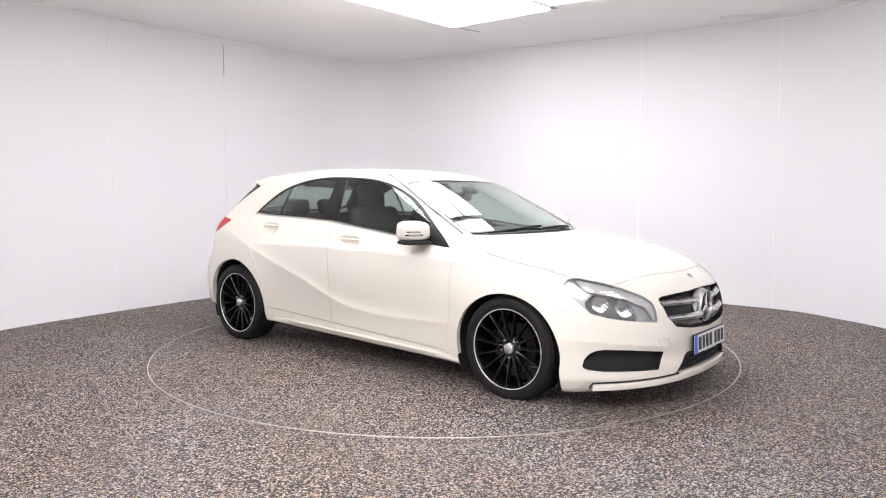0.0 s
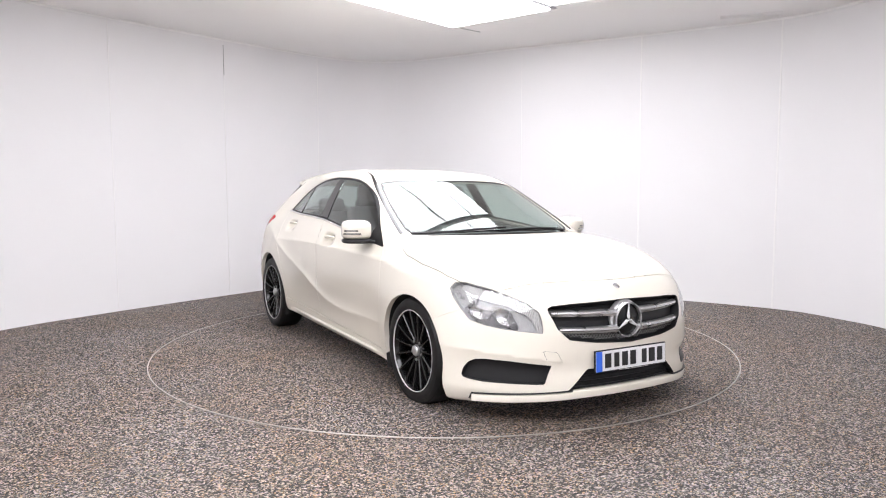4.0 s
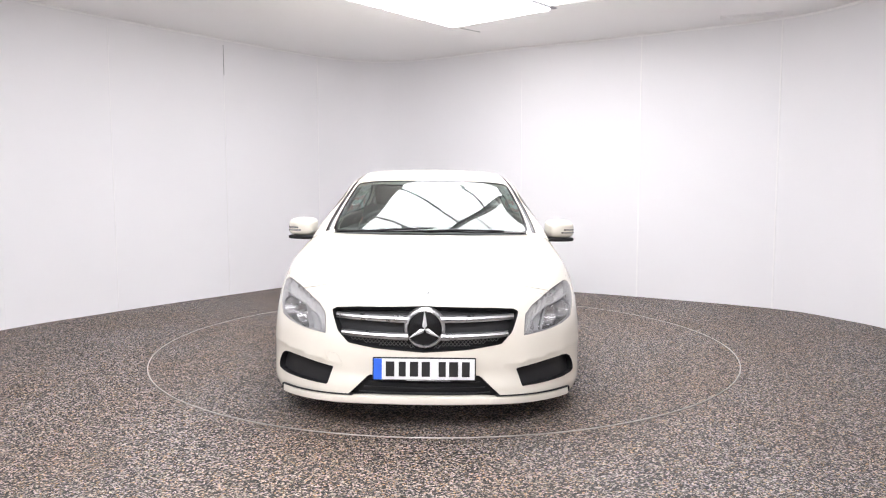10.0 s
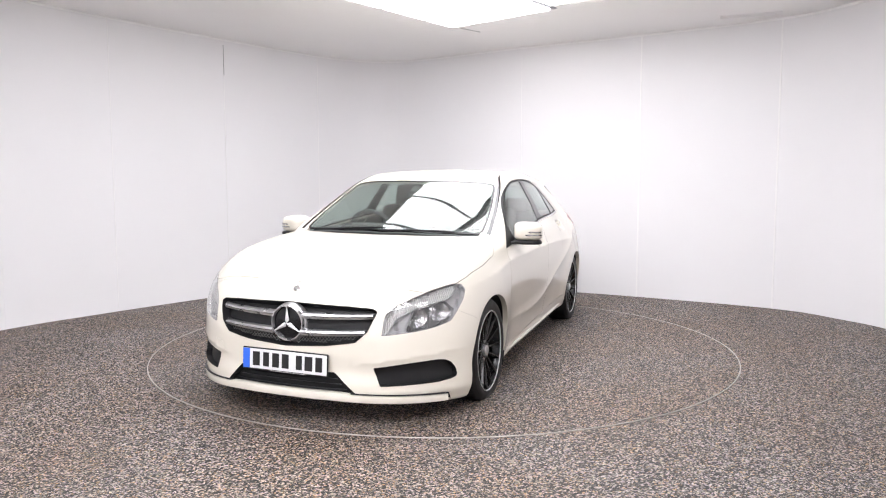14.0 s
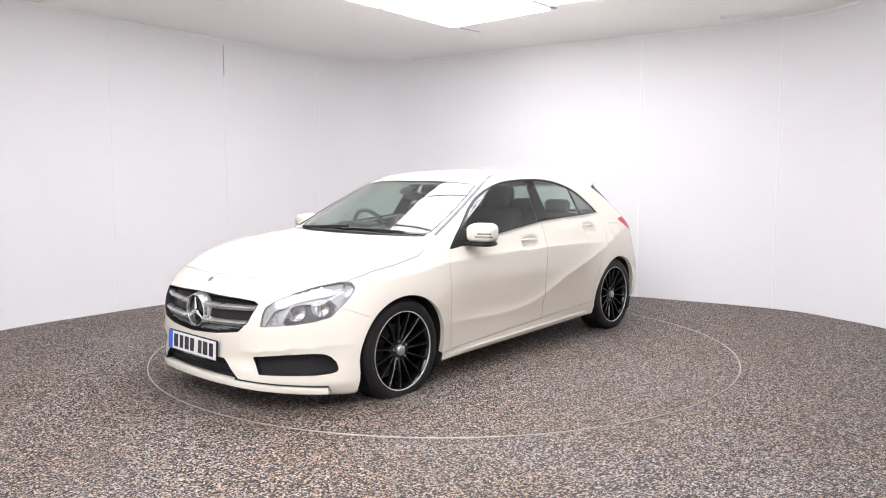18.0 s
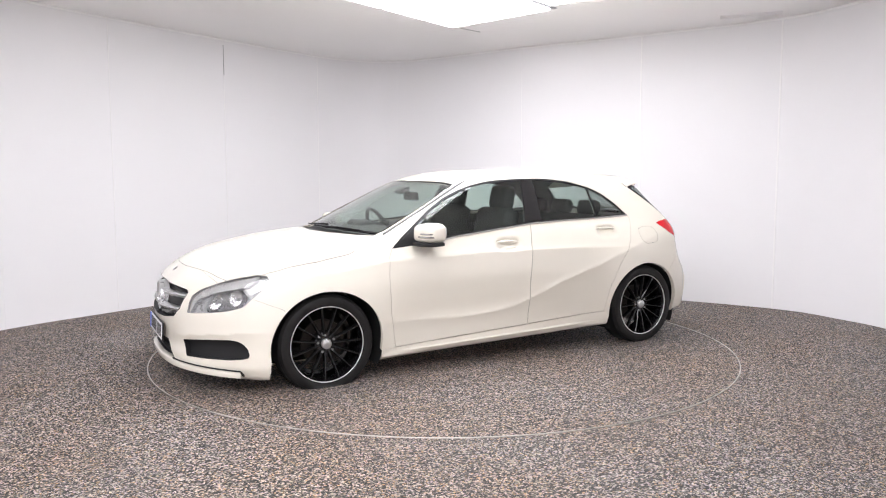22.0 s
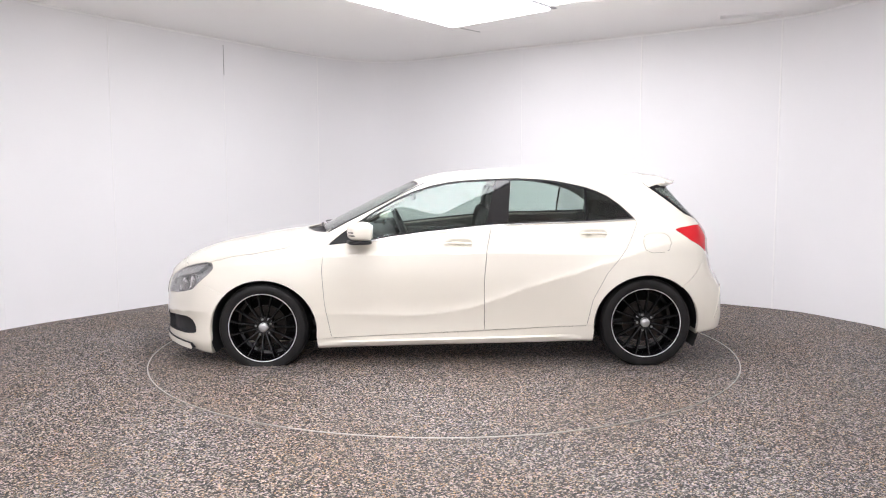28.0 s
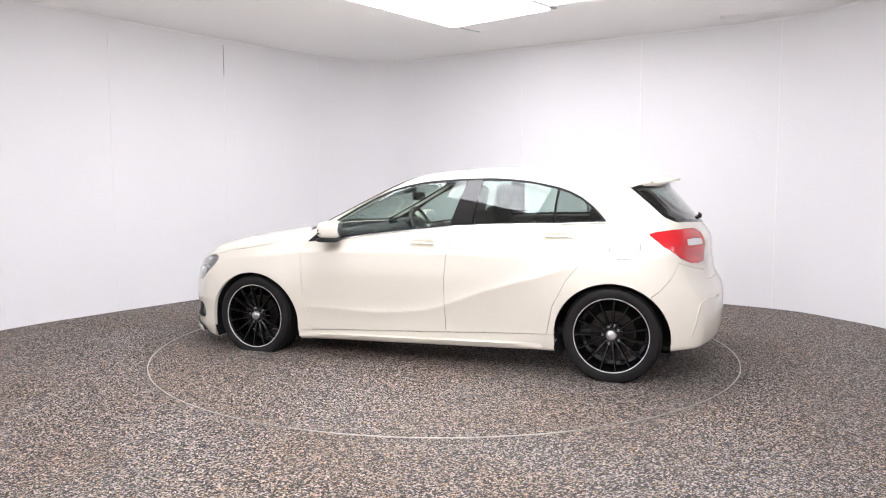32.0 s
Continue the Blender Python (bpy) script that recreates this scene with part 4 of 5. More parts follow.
def box(name, size, m, mat, parent, label="", round_by=0.0, segments=2):
    """A bevelled box of the body, at pose m in the car."""
    bm = bmesh.new()
    bmesh.ops.create_cube(bm, size=1, matrix=Matrix.Diagonal((*size, 1)))
    if round_by:
        bmesh.ops.bevel(bm, geom=bm.edges[:], offset=round_by, segments=segments, affect="EDGES", profile=0.5)
    bmesh.ops.transform(bm, matrix=TILT @ m, verts=bm.verts[:])
    return part(name, bm, mat, parent, label)


def pebble(name, size, m, mat, parent, label="", power=2.6, seg=28, shape=None):
    """A rounded body (superellipsoid) of half sizes size; shape may bend its points."""
    bm = bmesh.new()
    bmesh.ops.create_uvsphere(bm, u_segments=seg, v_segments=seg // 2, radius=1)
    for v in bm.verts:
        c = v.co
        s = (abs(c.x) ** power + abs(c.y) ** power + abs(c.z) ** power) ** (-1 / power)
        v.co = Vector((c.x * s * size[0], c.y * s * size[1], c.z * s * size[2]))
        if shape:
            v.co = Vector(shape(*v.co))
    bmesh.ops.transform(bm, matrix=TILT @ m, verts=bm.verts[:])
    return part(name, bm, mat, parent, label, 50)


# headlights: clear lens, grey housing, bright reflectors, ribbed strip
for side in (1, -1):
    piece = LAMPS[side]
    lens = panel("headlight", piece, LENS, CAR, "clear headlight with bright reflectors", depth=0.003, solid=True)
    lens.visible_shadow = False
    cut = seen_from("lamp_f", HEADLAMP, side)
    mid, edge = inset(piece, cut, 0.0022)
    panel("lamp_seal", edge, LAMP_GREY, lens, "grey lamp edge", gap=0.0, depth=0.01, sink=0.006)
    band = [(-1.17, 0.48), (-1.118, 0.50), (-1.06, 0.586), (-1.005, 0.606), (-0.945, 0.632), (-0.869, 0.647), (-0.797, 0.660), (-0.73, 0.674), (-0.685, 0.715), (-0.68, 0.80), (-1.17, 0.80)]
    strip, bowl = split(mid, seen_from("lamp_f", band, side)(mid[0]))
    bed = [(-1.015, 0.525), (-0.958, 0.626), (-0.869, 0.642), (-0.77, 0.66), (-0.716, 0.612), (-0.726, 0.58), (-0.763, 0.544), (-0.80, 0.50), (-1.0, 0.50)]
    bed, bowl = split(bowl, seen_from("lamp_f", bed, side)(bowl[0]))
    panel("lamp_housing", bowl, LAMP_GREY, lens, "dark grey lamp housing", gap=0.0, depth=-0.03, sink=0.035)
    panel("reflector_bed", bed, LAMP_BED, lens, "bright reflector bed", gap=0.0, depth=-0.04, sink=0.062)
    panel("light_strip", strip, LAMP_PALE, lens, "bright ribbed light strip", gap=0.0, depth=0.02, sink=0.022)
    u = np.linspace(0, 1, 9)
    for k in u[1:-1]:
        b = 0.60 + 0.105 * k
        y0 = 0.52 + 0.235 * k
        q, n = surface((2.6, side * y0, b + 0.012), (-1, 0, 0))
        q2, _ = surface((2.6, side * (y0 - 0.012), b + 0.05), (-1, 0, 0))
        q, q2 = q - n * 0.016, q2 - n * 0.012
        sweep("rib", [q, (q + q2) / 2, q2], [n, n, n], [(0.004, 0.004), (0.004, -0.004), (-0.006, -0.004), (-0.006, 0.004)], CHROME, lens)
    for y, z, r, deep in ((0.758, 0.607, 0.056, 0.042), (0.664, 0.588, 0.064, 0.044)):
        q, n = on_front(side * y, z)
        m = Matrix.Translation(q - n * 0.024) @ Vector((0.86, side * 0.42, 0.22)).to_track_quat("Z", "Y").to_matrix().to_4x4()
        prof = [(r * a, -deep * (1 - a * a)) for a in (0.16, 0.35, 0.55, 0.75, 0.9, 1.0)]
        bm = bmesh.new()
        rings = [[bm.verts.new((a * math.cos(t), a * math.sin(t) * 0.85, b)) for t in np.linspace(0, 2 * math.pi, 18, endpoint=False)] for a, b in prof]
        for r0, r1 in zip(rings, rings[1:]):
            for i in range(18):
                bm.faces.new((r0[i], r0[(i + 1) % 18], r1[(i + 1) % 18], r1[i]))
        bm.faces.new(rings[0][::-1])
        bmesh.ops.transform(bm, matrix=TILT @ m, verts=bm.verts[:])
        part("reflector", bm, REFLECTOR, lens, "chrome reflector bowl", 4)
        bm = bmesh.new()
        bmesh.ops.create_uvsphere(bm, u_segments=14, v_segments=8, radius=r * 0.17, matrix=TILT @ m @ Matrix.Translation((0, 0, -deep * 0.7)))
        part("bulb_cover", bm, SILVER_DARK, lens)

# radiator grille: slats, lattice, round badge
for side in (1, -1):
    for z0, z1, y1 in ((0.590, 0.596, 0.465), (0.503, 0.512, 0.435)):
        ys = np.linspace(0.085, y1, 12)
        pts = [on_front(side * y, z0 + (z1 - z0) * (y - 0.085) / 0.38)[0] - np.array([0.010 + 0.01 * (y / 0.46) ** 2, 0, 0]) for y in ys]
        h = lambda u: 0.019 - 0.004 * u
        sec = lambda u: [(0.006, h(u) * 0.55), (0.012, 0.0), (0.004, -h(u)), (-0.012, -h(u)), (-0.03, -h(u) * 0.3), (-0.03, h(u) * 0.6), (-0.012, h(u) * 0.9)]
        slat = sweep("slat", pts, [(1, 0, 0)] * 12, sec, SLAT_SILVER, grille, "satin silver grille slat", ups=(0, 0, 1), angle=25)
        bead = [p + np.array([0.010, 0, -0.002]) for p in pts]
        sweep("chrome_bead", bead, [(1, 0, 0)] * 12, [(0.0035, 0.0), (0.0, 0.0035), (-0.004, 0.0), (0.0, -0.0035)], CHROME, slat, ups=(0, 0, 1))
bm = bmesh.new()
wires = []
for k in range(-60, 61):
    for d in (1, -1):
        wires.append([(k * 0.0195 + d * 0.011 * j * 0.9, 0.43 + 0.011 * j) for j in range(21)])
flat = np.array(wires).reshape(-1, 2)
inner = ((outline(flat[:, 0], flat[:, 1], GRILLE) < -0.012) & (flat[:, 1] < 0.50) & (np.hypot(flat[:, 0], flat[:, 1] - 0.542) > 0.104)).reshape(len(wires), 21)
low, high = np.full(len(flat), 1.9), np.full(len(flat), 2.4)
for _ in range(14):
    c = (low + high) / 2
    hit = skin(np.c_[c, flat]) < 0
    low, high = np.where(hit, c, low), np.where(hit, high, c)
spots = tilted(np.c_[low - 0.024, flat]).reshape(len(wires), 21, 3)
for w in range(len(wires)):
    run = None
    for j in range(21):
        ring = None
        if inner[w, j]:
            c = Vector(spots[w, j])
            ring = [bm.verts.new(c + Vector((0.003, 0, 0))), bm.verts.new(c + Vector((0, 0.0022, 0))), bm.verts.new(c + Vector((0, -0.0022, 0)))]
            if run:
                for a in range(3):
                    bm.faces.new((run[a], run[(a + 1) % 3], ring[(a + 1) % 3], ring[a]))
        run = ring
part("lattice", bm, SILVER_DARK, grille, "fine diamond lattice")
BADGE = Vector(tilted((2.216, 0.0, 0.542)))


def badge_lathe(name, prof, mat, label="", parent=grille):
    verts, faces, n, k = [], [], 48, len(prof)
    for i in range(n):
        t = 2 * math.pi * i / n
        verts += [(BADGE.x + x, BADGE.y + r * math.cos(t), BADGE.z + r * math.sin(t)) for r, x in prof]
    for i in range(n):
        for j in range(k - 1):
            a, b = i * k + j, ((i + 1) % n) * k + j
            faces.append((a, b, b + 1, a + 1))
    return link_mesh(name, verts, faces, mat, parent, label, angle=35)


badge = badge_lathe("badge_ring", [(0.0965, -0.03), (0.0965, 0.002), (0.095, 0.006), (0.090, 0.006), (0.088, 0.001), (0.087, -0.012)], SILVER, "large round chrome badge ring")
badge_lathe("badge_disc", [(0.001, -0.006), (0.05, -0.008), (0.088, -0.013)], GLOSS_BLACK, "black badge dish", badge)
badge_lathe("badge_collar", [(0.110, -0.05), (0.106, -0.026), (0.100, -0.018), (0.094, -0.016)], SLAT_SILVER, "silver collar behind the badge", badge)
for i in range(3):
    t = math.radians(90 + 120 * i)
    ca, sa = math.cos(t), math.sin(t)
    verts = []
    for r, x, w in ((0.0, 0.008, 0.0), (0.016, 0.0, 0.0125), (0.087, 0.002, 0.0025), (0.087, 0.002, -0.0025), (0.016, 0.0, -0.0125), (0.087, 0.005, 0.0)):
        verts.append((BADGE.x + x, BADGE.y + r * ca - w * sa, BADGE.z + r * sa + w * ca))
    link_mesh("badge_arm", verts, [(0, 1, 2, 5), (0, 5, 3, 4), (1, 4, 3, 2)], RIM_SILVER, badge, smooth=False)

# small badge on the bonnet's front
q, n = on_top(2.112, 0.0)
pebble("bonnet_badge", (0.022, 0.022, 0.004), Matrix.Translation(q + n * 0.003) @ Vector(n).to_track_quat("Z", "Y").to_matrix().to_4x4(), SILVER, CAR, "small round silver bonnet badge", 2.0, 16)

# number plate; its characters as plain bars
plate = box("number_plate", (0.010, 0.528, 0.119), pose(2.242, 0, 0.340, 0, -3, 0), BLACK_TRIM, CAR, "white front plate with blue band and dark bars", 0.004)
box("plate_face", (0.004, 0.516, 0.107), pose(2.2485, 0, 0.340, 0, -3, 0), PLATE_WHITE, plate, "white plate face", 0.0015, 1)
box("plate_band", (0.002, 0.042, 0.107), pose(2.2512, -0.237, 0.340, 0, -3, 0), PLATE_BLUE, plate, "blue end band")
for y, w in ((-0.174, 0.044), (-0.112, 0.036), (-0.052, 0.042), (0.008, 0.042), (0.092, 0.036), (0.150, 0.046), (0.212, 0.040)):
    box("plate_bar", (0.002, w, 0.076), pose(2.2512, y, 0.341, 0, -3, 0), BLACK_INK, plate, "black bar")
box("plate_bar", (0.002, 0.022, 0.012), pose(2.2526, -0.237, 0.305, 0, -3, 0), PLATE_WHITE, plate, "small white bar")
box("plate_bar", (0.002, 0.22, 0.004), pose(2.2475, 0.02, 0.2815, 0, -3, 0), PLATE_WHITE, plate, "thin pale bar")

# front splitter along the bumper's foot, with its black seal
ys = np.linspace(-0.800, 0.800, 61)
path, outs = [], []
for y in ys:
    q, n = on_front(y, 0.200)
    n = np.array([n[0], n[1], 0.0])
    path.append((q[0], q[1], 0.176 - 0.037 * min(1.0, max(0.0, (abs(y) - 0.25) / 0.55)) ** 1.3))
    outs.append(n / np.linalg.norm(n))
fade = lambda u: min(1.0, 0.05 + min(u, 1 - u) * 22)
lip = lambda u: [(0.003 * fade(u), 0.016), (0.008 * fade(u), 0.012), (0.010 * fade(u), -0.010), (0.006 * fade(u), -0.022), (-0.006, -0.012 - 0.016 * fade(u)), (-0.06, -0.012 - 0.016 * fade(u)), (-0.06, 0.018), (-0.004, 0.018)]
sweep("splitter", path, outs, lip, PAINT, CAR, "ivory front splitter lip", ups=(0, 0, 1))
for side in (1, -1):
    k = [i for i, y in enumerate(ys) if 0.37 < y * side < 0.802]
    seam = [np.array(path[i]) + np.array([0, 0, 0.0215]) for i in k]
    away = [outs[i] for i in k]
    end = -1 if side > 0 else 0
    seam.insert(len(seam) if side > 0 else 0, seam[end] + np.array([-0.016, side * 0.004, -0.03]))
    away.insert(len(away) if side > 0 else 0, away[end])
    sweep("splitter_seal", seam, away, [(0.004, 0.0035), (0.009, -0.002), (-0.02, -0.005), (-0.02, 0.004)], BLACK_TRIM, CAR, "thin black seam above the splitter", ups=(0, 0, 1))

# mouth slats
for z in (0.205, 0.232, 0.259):
    half = 0.34 - (z - 0.205) * 0.95
    sweep("intake_slat", [on_front(y, z)[0] - np.array([0.02, 0, 0]) for y in np.linspace(-half, half, 15)], [(1, 0, 0)] * 15, [(0.004, 0.0), (0.0, 0.004), (-0.012, 0.003), (-0.012, -0.003)], BLACK_TRIM, mouth, ups=(0, 0, 1))

# door mirrors, handles, window brightwork
for side in (1, -1):
    def wing(x, y, z):
        k, o = (x + 0.08) / 0.16, y * side / 0.097
        return (x - 0.012 * max(o, 0) ** 2 * (1 if x > 0 else 0.2), y, z * (1 - 0.20 * max(k, 0) ** 2 - 0.10 * max(o, 0) ** 3) + 0.003 * (1 - k))
    stand = pose(0.650, side * 0.925, 0.966, 0, 0, side * 16)
    mirror = pebble("door_mirror", (0.080, 0.097, 0.068), stand, PAINT, CAR, "ivory door mirror on a black foot", 4.2, 44, wing)
    pebble("mirror_foot", (0.082, 0.098, 0.016), stand @ pose(0.002, side * -0.004, -0.070), BLACK_TRIM, mirror, "black lower shell", 4.0, 28)
    box("mirror_arm", (0.075, 0.10, 0.020), pose(0.70, side * 0.84, 0.892, side * 3, 0, side * 10), BLACK_TRIM, mirror, "black arm", 0.008)
    pebble("mirror_glass", (0.005, 0.080, 0.050), stand @ pose(-0.0775, 0, 0.002), MIRROR, mirror, "mirror glass", 4.0, 24)
    for z, y0, y1 in ((0.000, 0.000, 0.084), (-0.020, -0.02, 0.088)):
        pts = []
        for y in np.linspace(y0, y1, 9):
            o = y / 0.097
            pts.append(tuple(stand @ Vector((0.0798 * (1 - min(abs(o), 0.98) ** 4.2) ** 0.238 - 0.012 * max(o, 0) ** 2, side * y, z))))
        sweep("repeater", pts, [(1, 0, 0)] * 9, [(0.003, 0.0045), (0.004, 0.0), (0.003, -0.0045), (-0.02, -0.004), (-0.02, 0.004)], BLACK_TRIM, mirror, "slim dark repeater slot", ups=(0, 0, 1))
        sweep("repeater_bead", [(x + 0.0022, y, z0) for x, y, z0 in pts[1:-1]], [(1, 0, 0)] * 7, [(0.003, 0.0018), (0.003, -0.0018), (-0.01, -0.0018), (-0.01, 0.0018)], CHROME_SATIN, mirror, "bright repeater strip", ups=(0, 0, 1))
    for number, (hx, hz) in enumerate(HANDLES):
        pts, outs = [], []
        near, far = on_side(hx + 0.13, hz + 0.02, side)[0][1], on_side(hx - 0.13, hz + 0.02, side)[0][1]
        for x in np.linspace(-0.094, 0.094, 15):
            k = abs(x) / 0.094
            skin_y = far + (near - far) * (x + 0.13) / 0.26
            pts.append(np.array([hx + x, skin_y + side * (0.010 - 0.022 * k ** 5), hz + 0.012 + 0.03 * x - 0.004 * k * k]))
            outs.append((0, side, 0))
        taper = lambda u: 1.15 - abs(2 * u - 1) ** 2 * 0.75
        sec = lambda u: [(0.007, 0.003 * taper(u)), (0.003, 0.008 * taper(u)), (-0.005, 0.009 * taper(u)), (-0.009, 0.0), (-0.005, -0.009 * taper(u)), (0.003, -0.008 * taper(u)), (0.007, -0.003 * taper(u))]
        sweep("door_handle", pts, outs, sec, PAINT, DOORS[side, number], "ivory pull handle", ups=(0, 0, 1), angle=50)
    pts, outs = [], []
    for x in np.linspace(0.60, -1.29, 60):
        z = np.interp(x, [-1.294, -0.99, -0.587, -0.267, 0.17, 0.408, 0.605, 0.876], [1.039, 1.025, 1.016, 1.002, 0.957, 0.93, 0.896, 0.868])
        q, n = on_side(x, z - 0.004, side)
        pts.append(q)
        outs.append(n)
    sweep("belt_moulding", pts, outs, [(0.004, 0.005), (0.005, 0.0), (0.004, -0.006), (-0.006, -0.007), (-0.006, 0.006)], CHROME_SATIN, CAR, "thin bright belt moulding")
    # a raised ledge along the side skirt
    pts, outs = [], []
    for x in np.linspace(0.965, -0.90, 34):
        q, n = on_side(x, 0.172 + 0.046 * (0.84 - x) / 1.7, side)
        pts.append(q)
        outs.append((0, side, 0))
    ease = lambda u: min(1, u * 8, (1 - u) * 8)
    sweep("skirt_ledge", pts, outs, lambda u: [(0.012 * ease(u), 0.012), (0.016 * ease(u), 0.004), (0.004, -0.016), (-0.01, -0.016), (-0.01, 0.016)], PAINT, CAR, ups=(0, 0, 1))
    # rear bumper ridge: a short ledge that turns down
    bend = closed_curve([(-1.985, 0.540), (-1.946, 0.552), (-1.905, 0.557), (-1.884, 0.530), (-1.870, 0.47), (-1.856, 0.40), (-1.845, 0.345)], 4)[:25]
    pts = [on_side(x, z, side)[0] for x, z in bend]
    sweep("bumper_ridge", pts, [(0, side, 0)] * len(pts), lambda u: [(0.008 * math.sin(math.pi * u) + 0.001, 0.005), (0.008 * math.sin(math.pi * u) + 0.001, -0.003), (-0.008, -0.010), (-0.008, 0.012)], PAINT, bumper_r, ups=(1, 0, 0))
    # the joint between roof side and spoiler
    seam = [on_top(x, side * y) for x, y in ((-1.336, 0.40), (-1.348, 0.45), (-1.366, 0.505), (-1.392, 0.540), (-1.415, 0.557), (-1.434, 0.567))]
    sweep("spoiler_joint", [p for p, _ in seam], [n for _, n in seam], [(0.0008, 0.0015), (0.0008, -0.0015), (-0.004, -0.0015), (-0.004, 0.0015)], BLACK_TRIM, gate, "thin dark panel joint")

# roof spoiler, rear wiper, rear diffuser
rows, faces = [], []
spans = np.linspace(-0.545, 0.545, 29)
for y in spans:
    k = abs(y) / 0.545
    a = on_top(-1.42 - 0.02 * (1 - k), y)[0] + np.array([0, 0, 0.002])
    b = on_top(-1.50, y)[0] + np.array([-0.05, 0, 0.004])
    xt = -1.722 + 0.11 * k ** 2 + 0.09 * k ** 8
    zt = 1.320 - 0.035 * k ** 2
    c = np.array([xt, y * 1.0, zt])
    d = np.array([xt + 0.006, y, zt - 0.014])
    e = np.array([max(xt + 0.09, -1.67), y * 0.985, zt - 0.052])
    f = np.array([-1.44 - 0.03 * (1 - k), y * 0.97, a[2] - 0.05])
    b[2] = max(b[2], (a[2] + c[2]) / 2 + 0.006)
    rows.append([a, b, c, d, e, f])
verts = [p for r in rows for p in r]
for i in range(len(rows) - 1):
    for j in range(5):
        p = i * 6 + j
        faces.append((p, p + 6, p + 7, p + 1))
faces += [tuple(range(6)), tuple(range((len(rows) - 1) * 6, len(rows) * 6))[::-1]]
link_mesh("roof_spoiler", tilted(verts), faces, PAINT, gate, "ivory roof spoiler above the rear window", angle=40)
q, n = surface((-2.4, 0.06, 1.045), (1, 0, 0))
wiper = pebble("rear_wiper", (0.016, 0.022, 0.016), Matrix.Translation(q + n * 0.012), BLACK_TRIM, gate, "black rear wiper", 2.2, 14)
pts = [surface((-2.4, y, 1.05 + 0.012 * math.sin(y * 4)), (1, 0, 0)) for y in np.linspace(0.04, -0.33, 8)]
sweep("wiper_arm", [p + m * 0.022 for p, m in pts], [m for _, m in pts], [(0.004, 0.006), (0.004, -0.006), (-0.006, -0.007), (-0.006, 0.007)], BLACK_TRIM, wiper)
box("rear_diffuser", (0.10, 0.86, 0.08), pose(-1.88, 0, 0.27, 0, 10, 0), BLACK_TRIM, CAR, "black lower rear valance", 0.02)

# gloss black band on each front pillar, narrowing to a thin roof strip
along = hermite([-1.4, -1.0, -0.5, -0.16, 0.10, 0.20, 0.275, 0.36, 0.45, 0.58, 0.68, 0.79, 0.90],
                [0.462, 0.490, 0.503, 0.512, 0.545, 0.571, 0.588, 0.607, 0.626, 0.653, 0.670, 0.687, 0.698])
for side in (1, -1):
    verts, faces = [], []
    for x in np.linspace(0.895, -1.38, 110):
        y = float(along(np.array([x]))[0])
        wide = 0.004 + 0.025 * min(1, max(0, (x + 0.05) / 0.35))
        proud = 0.0005 + 0.006 * min(1, max(0, (x - 0.05) / 0.3))
        for k, lift in ((0, -0.006), (0, 0.0004), (0.5, proud), (1, 0.0004), (1, -0.006)):
            q, n = on_top(x, side * (y + wide * k))
            verts.append(tuple(TILT @ Vector(q + n * lift)))
    for i in range(109):
        for j in range(5):
            f = (i * 5 + j, i * 5 + (j + 1) % 5, i * 5 + 5 + (j + 1) % 5, i * 5 + 5 + j)
            faces.append(f if side > 0 else f[::-1])
    link_mesh("pillar_band", verts, faces, PILLAR_GLASS, CAR, "gloss black strip beside the windscreen", angle=50)

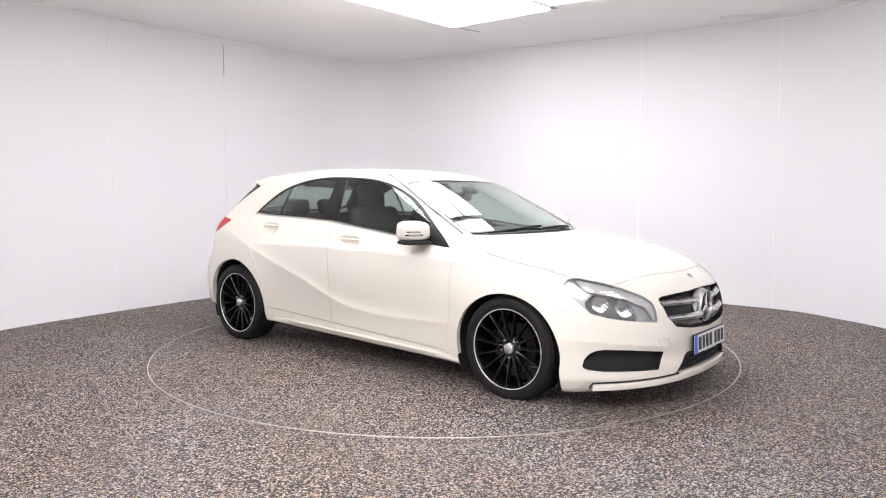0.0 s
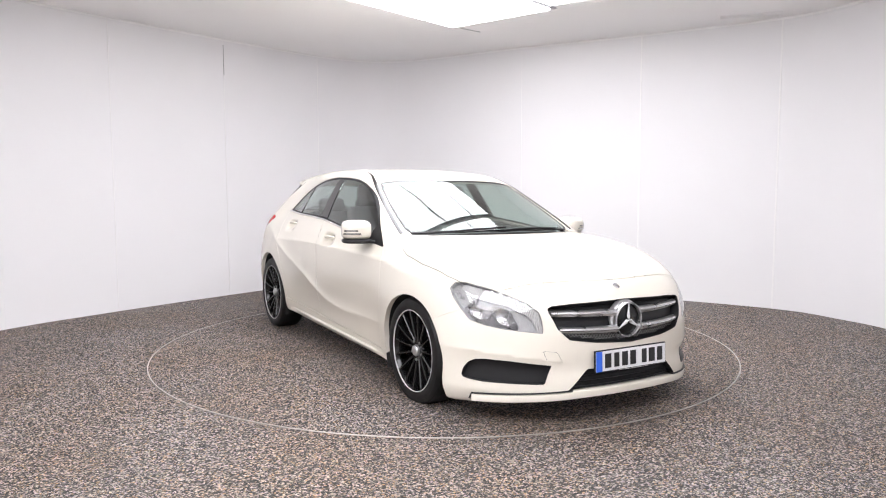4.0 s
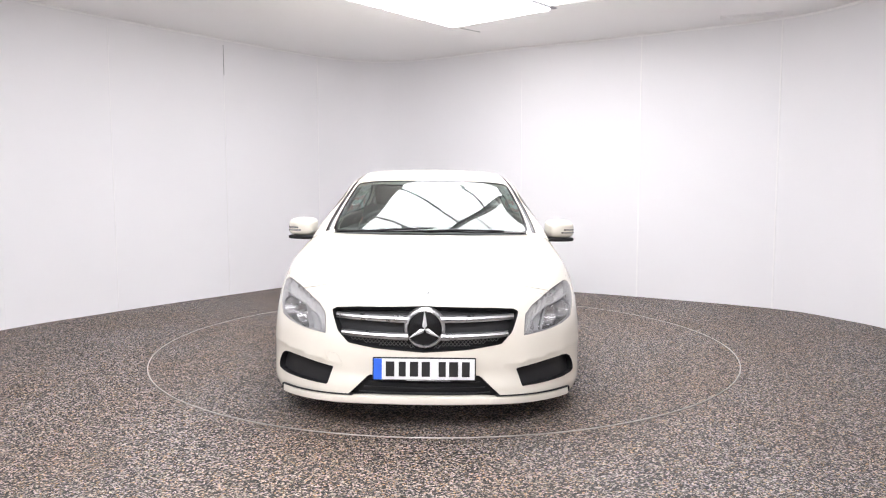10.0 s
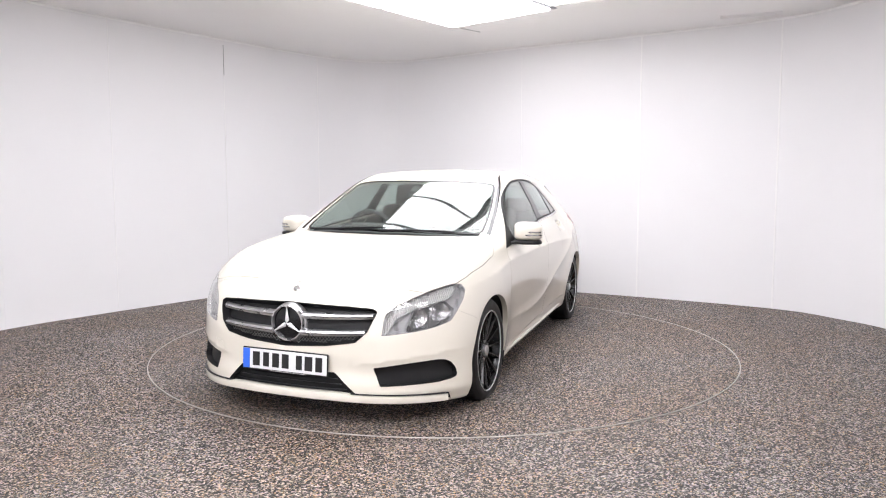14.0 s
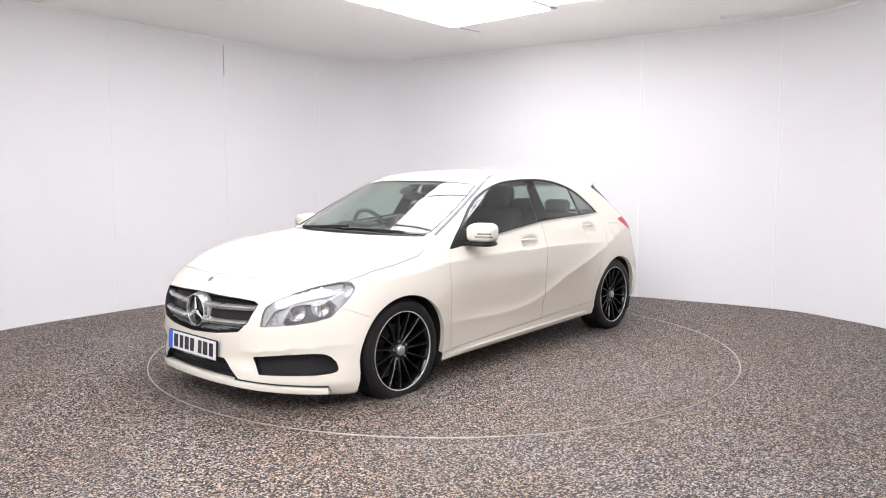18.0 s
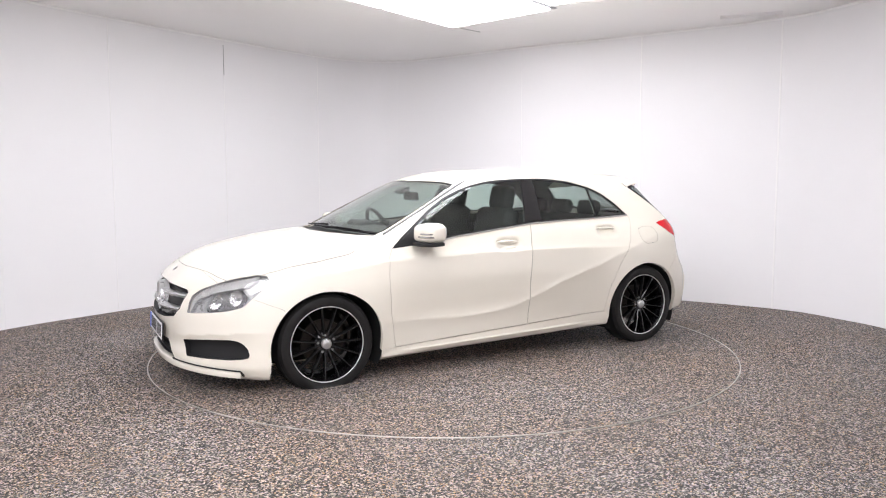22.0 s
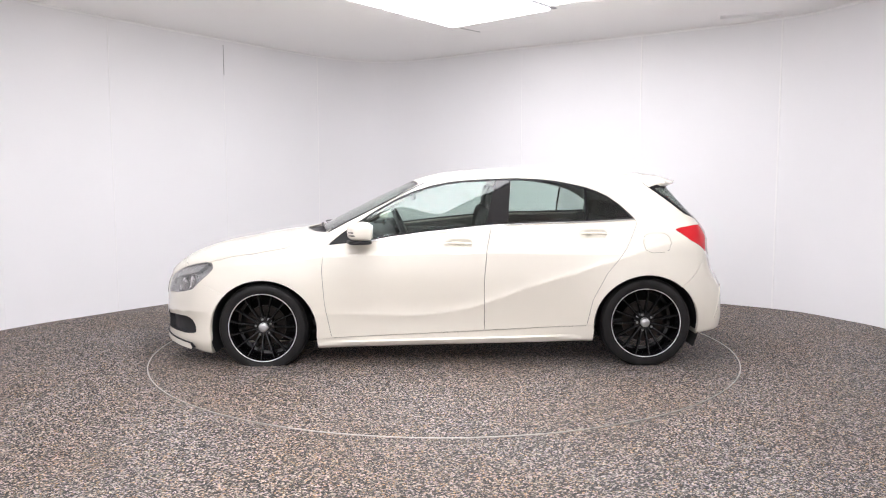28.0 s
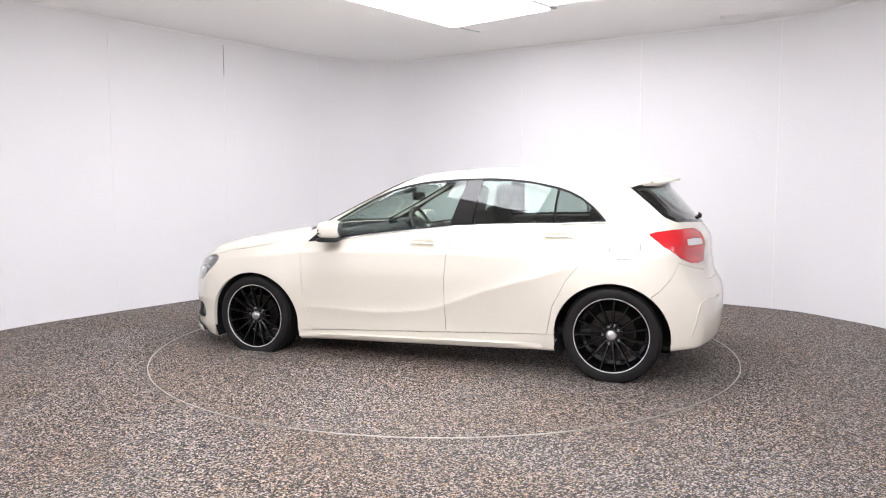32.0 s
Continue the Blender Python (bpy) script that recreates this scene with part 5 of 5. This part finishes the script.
# windscreen wipers
for y0, y1 in ((-0.56, 0.02), (-0.02, 0.50)):
    pts = []
    for k in np.linspace(0, 1, 14):
        y = y0 + (y1 - y0) * k
        x = 1.055 - 0.24 * y * y - 0.055 * k * (1 - 0.4 * k)
        pts.append(on_top(x, y))
    sweep("wiper", [p + m * 0.012 for p, m in pts], [m for _, m in pts], [(0.004, 0.003), (0.004, -0.003), (-0.008, -0.005), (-0.008, 0.005)], BLACK_TRIM, CAR, "black windscreen wiper")

# under the skin: floor tray, wheel housings, bulkhead
box("underbody", (3.7, 1.30, 0.04), pose(0.08, 0, 0.215), DARK, CAR, "dark underbody tray", 0.01)
box("sill_tray", (1.86, 1.62, 0.04), pose(-0.02, 0, 0.20), DARK, CAR, "dark tray between the sills", 0.01)
box("engine_bay", (0.95, 0.98, 0.50), pose(1.55, 0, 0.45), DARK, CAR, "dark engine bay block", 0.03)
box("boot_floor", (0.80, 0.96, 0.40), pose(-1.55, 0, 0.43), DARK, CAR, "dark boot tub", 0.03)
for side in (1, -1):
    for hub, z, r in ((1.342, 0.274, 0.362), (-1.350, 0.308, 0.362)):
        a = np.radians(np.linspace(-27, 207, 44))
        verts, faces = [], []
        for t in a:
            x, zz = hub + (r + 0.02) * math.cos(t), z + r * math.sin(t)
            edge = abs(on_side(x, max(zz, 0.30), side)[0][1]) - 0.012
            verts += [(x, side * edge, zz), (x, side * 0.50, zz)]
        for i in range(len(a) - 1):
            faces.append((2 * i, 2 * i + 1, 2 * i + 3, 2 * i + 2))
        faces.append(tuple(range(1, len(verts), 2)))
        link_mesh("wheel_housing", tilted(verts), faces, DARK, CAR, "dark wheel housing", angle=40)


# ---- the turning: car and platform go round together ----
def motions():
    turn = [(0, -39.22), (2, -49.26), (4, -59.40), (6, -69.62), (8, -79.86), (10, -90.12), (12, -100.35), (14, -110.55), (16, -120.70), (18, -130.78), (20, -140.80), (22, -150.76), (24, -160.66), (26, -170.53), (28, -180.39), (30, -190.28), (32, -200.23)]
    walk(CAR, [(t, pose(0, 0, 0, 0, 0, a) @ pose(-0.0765, -0.1001, 0)) for t, a in turn])
    walk(TABLE, [(t, pose(0, 0, 0, 0, 0, a)) for t, a in turn])


motions()
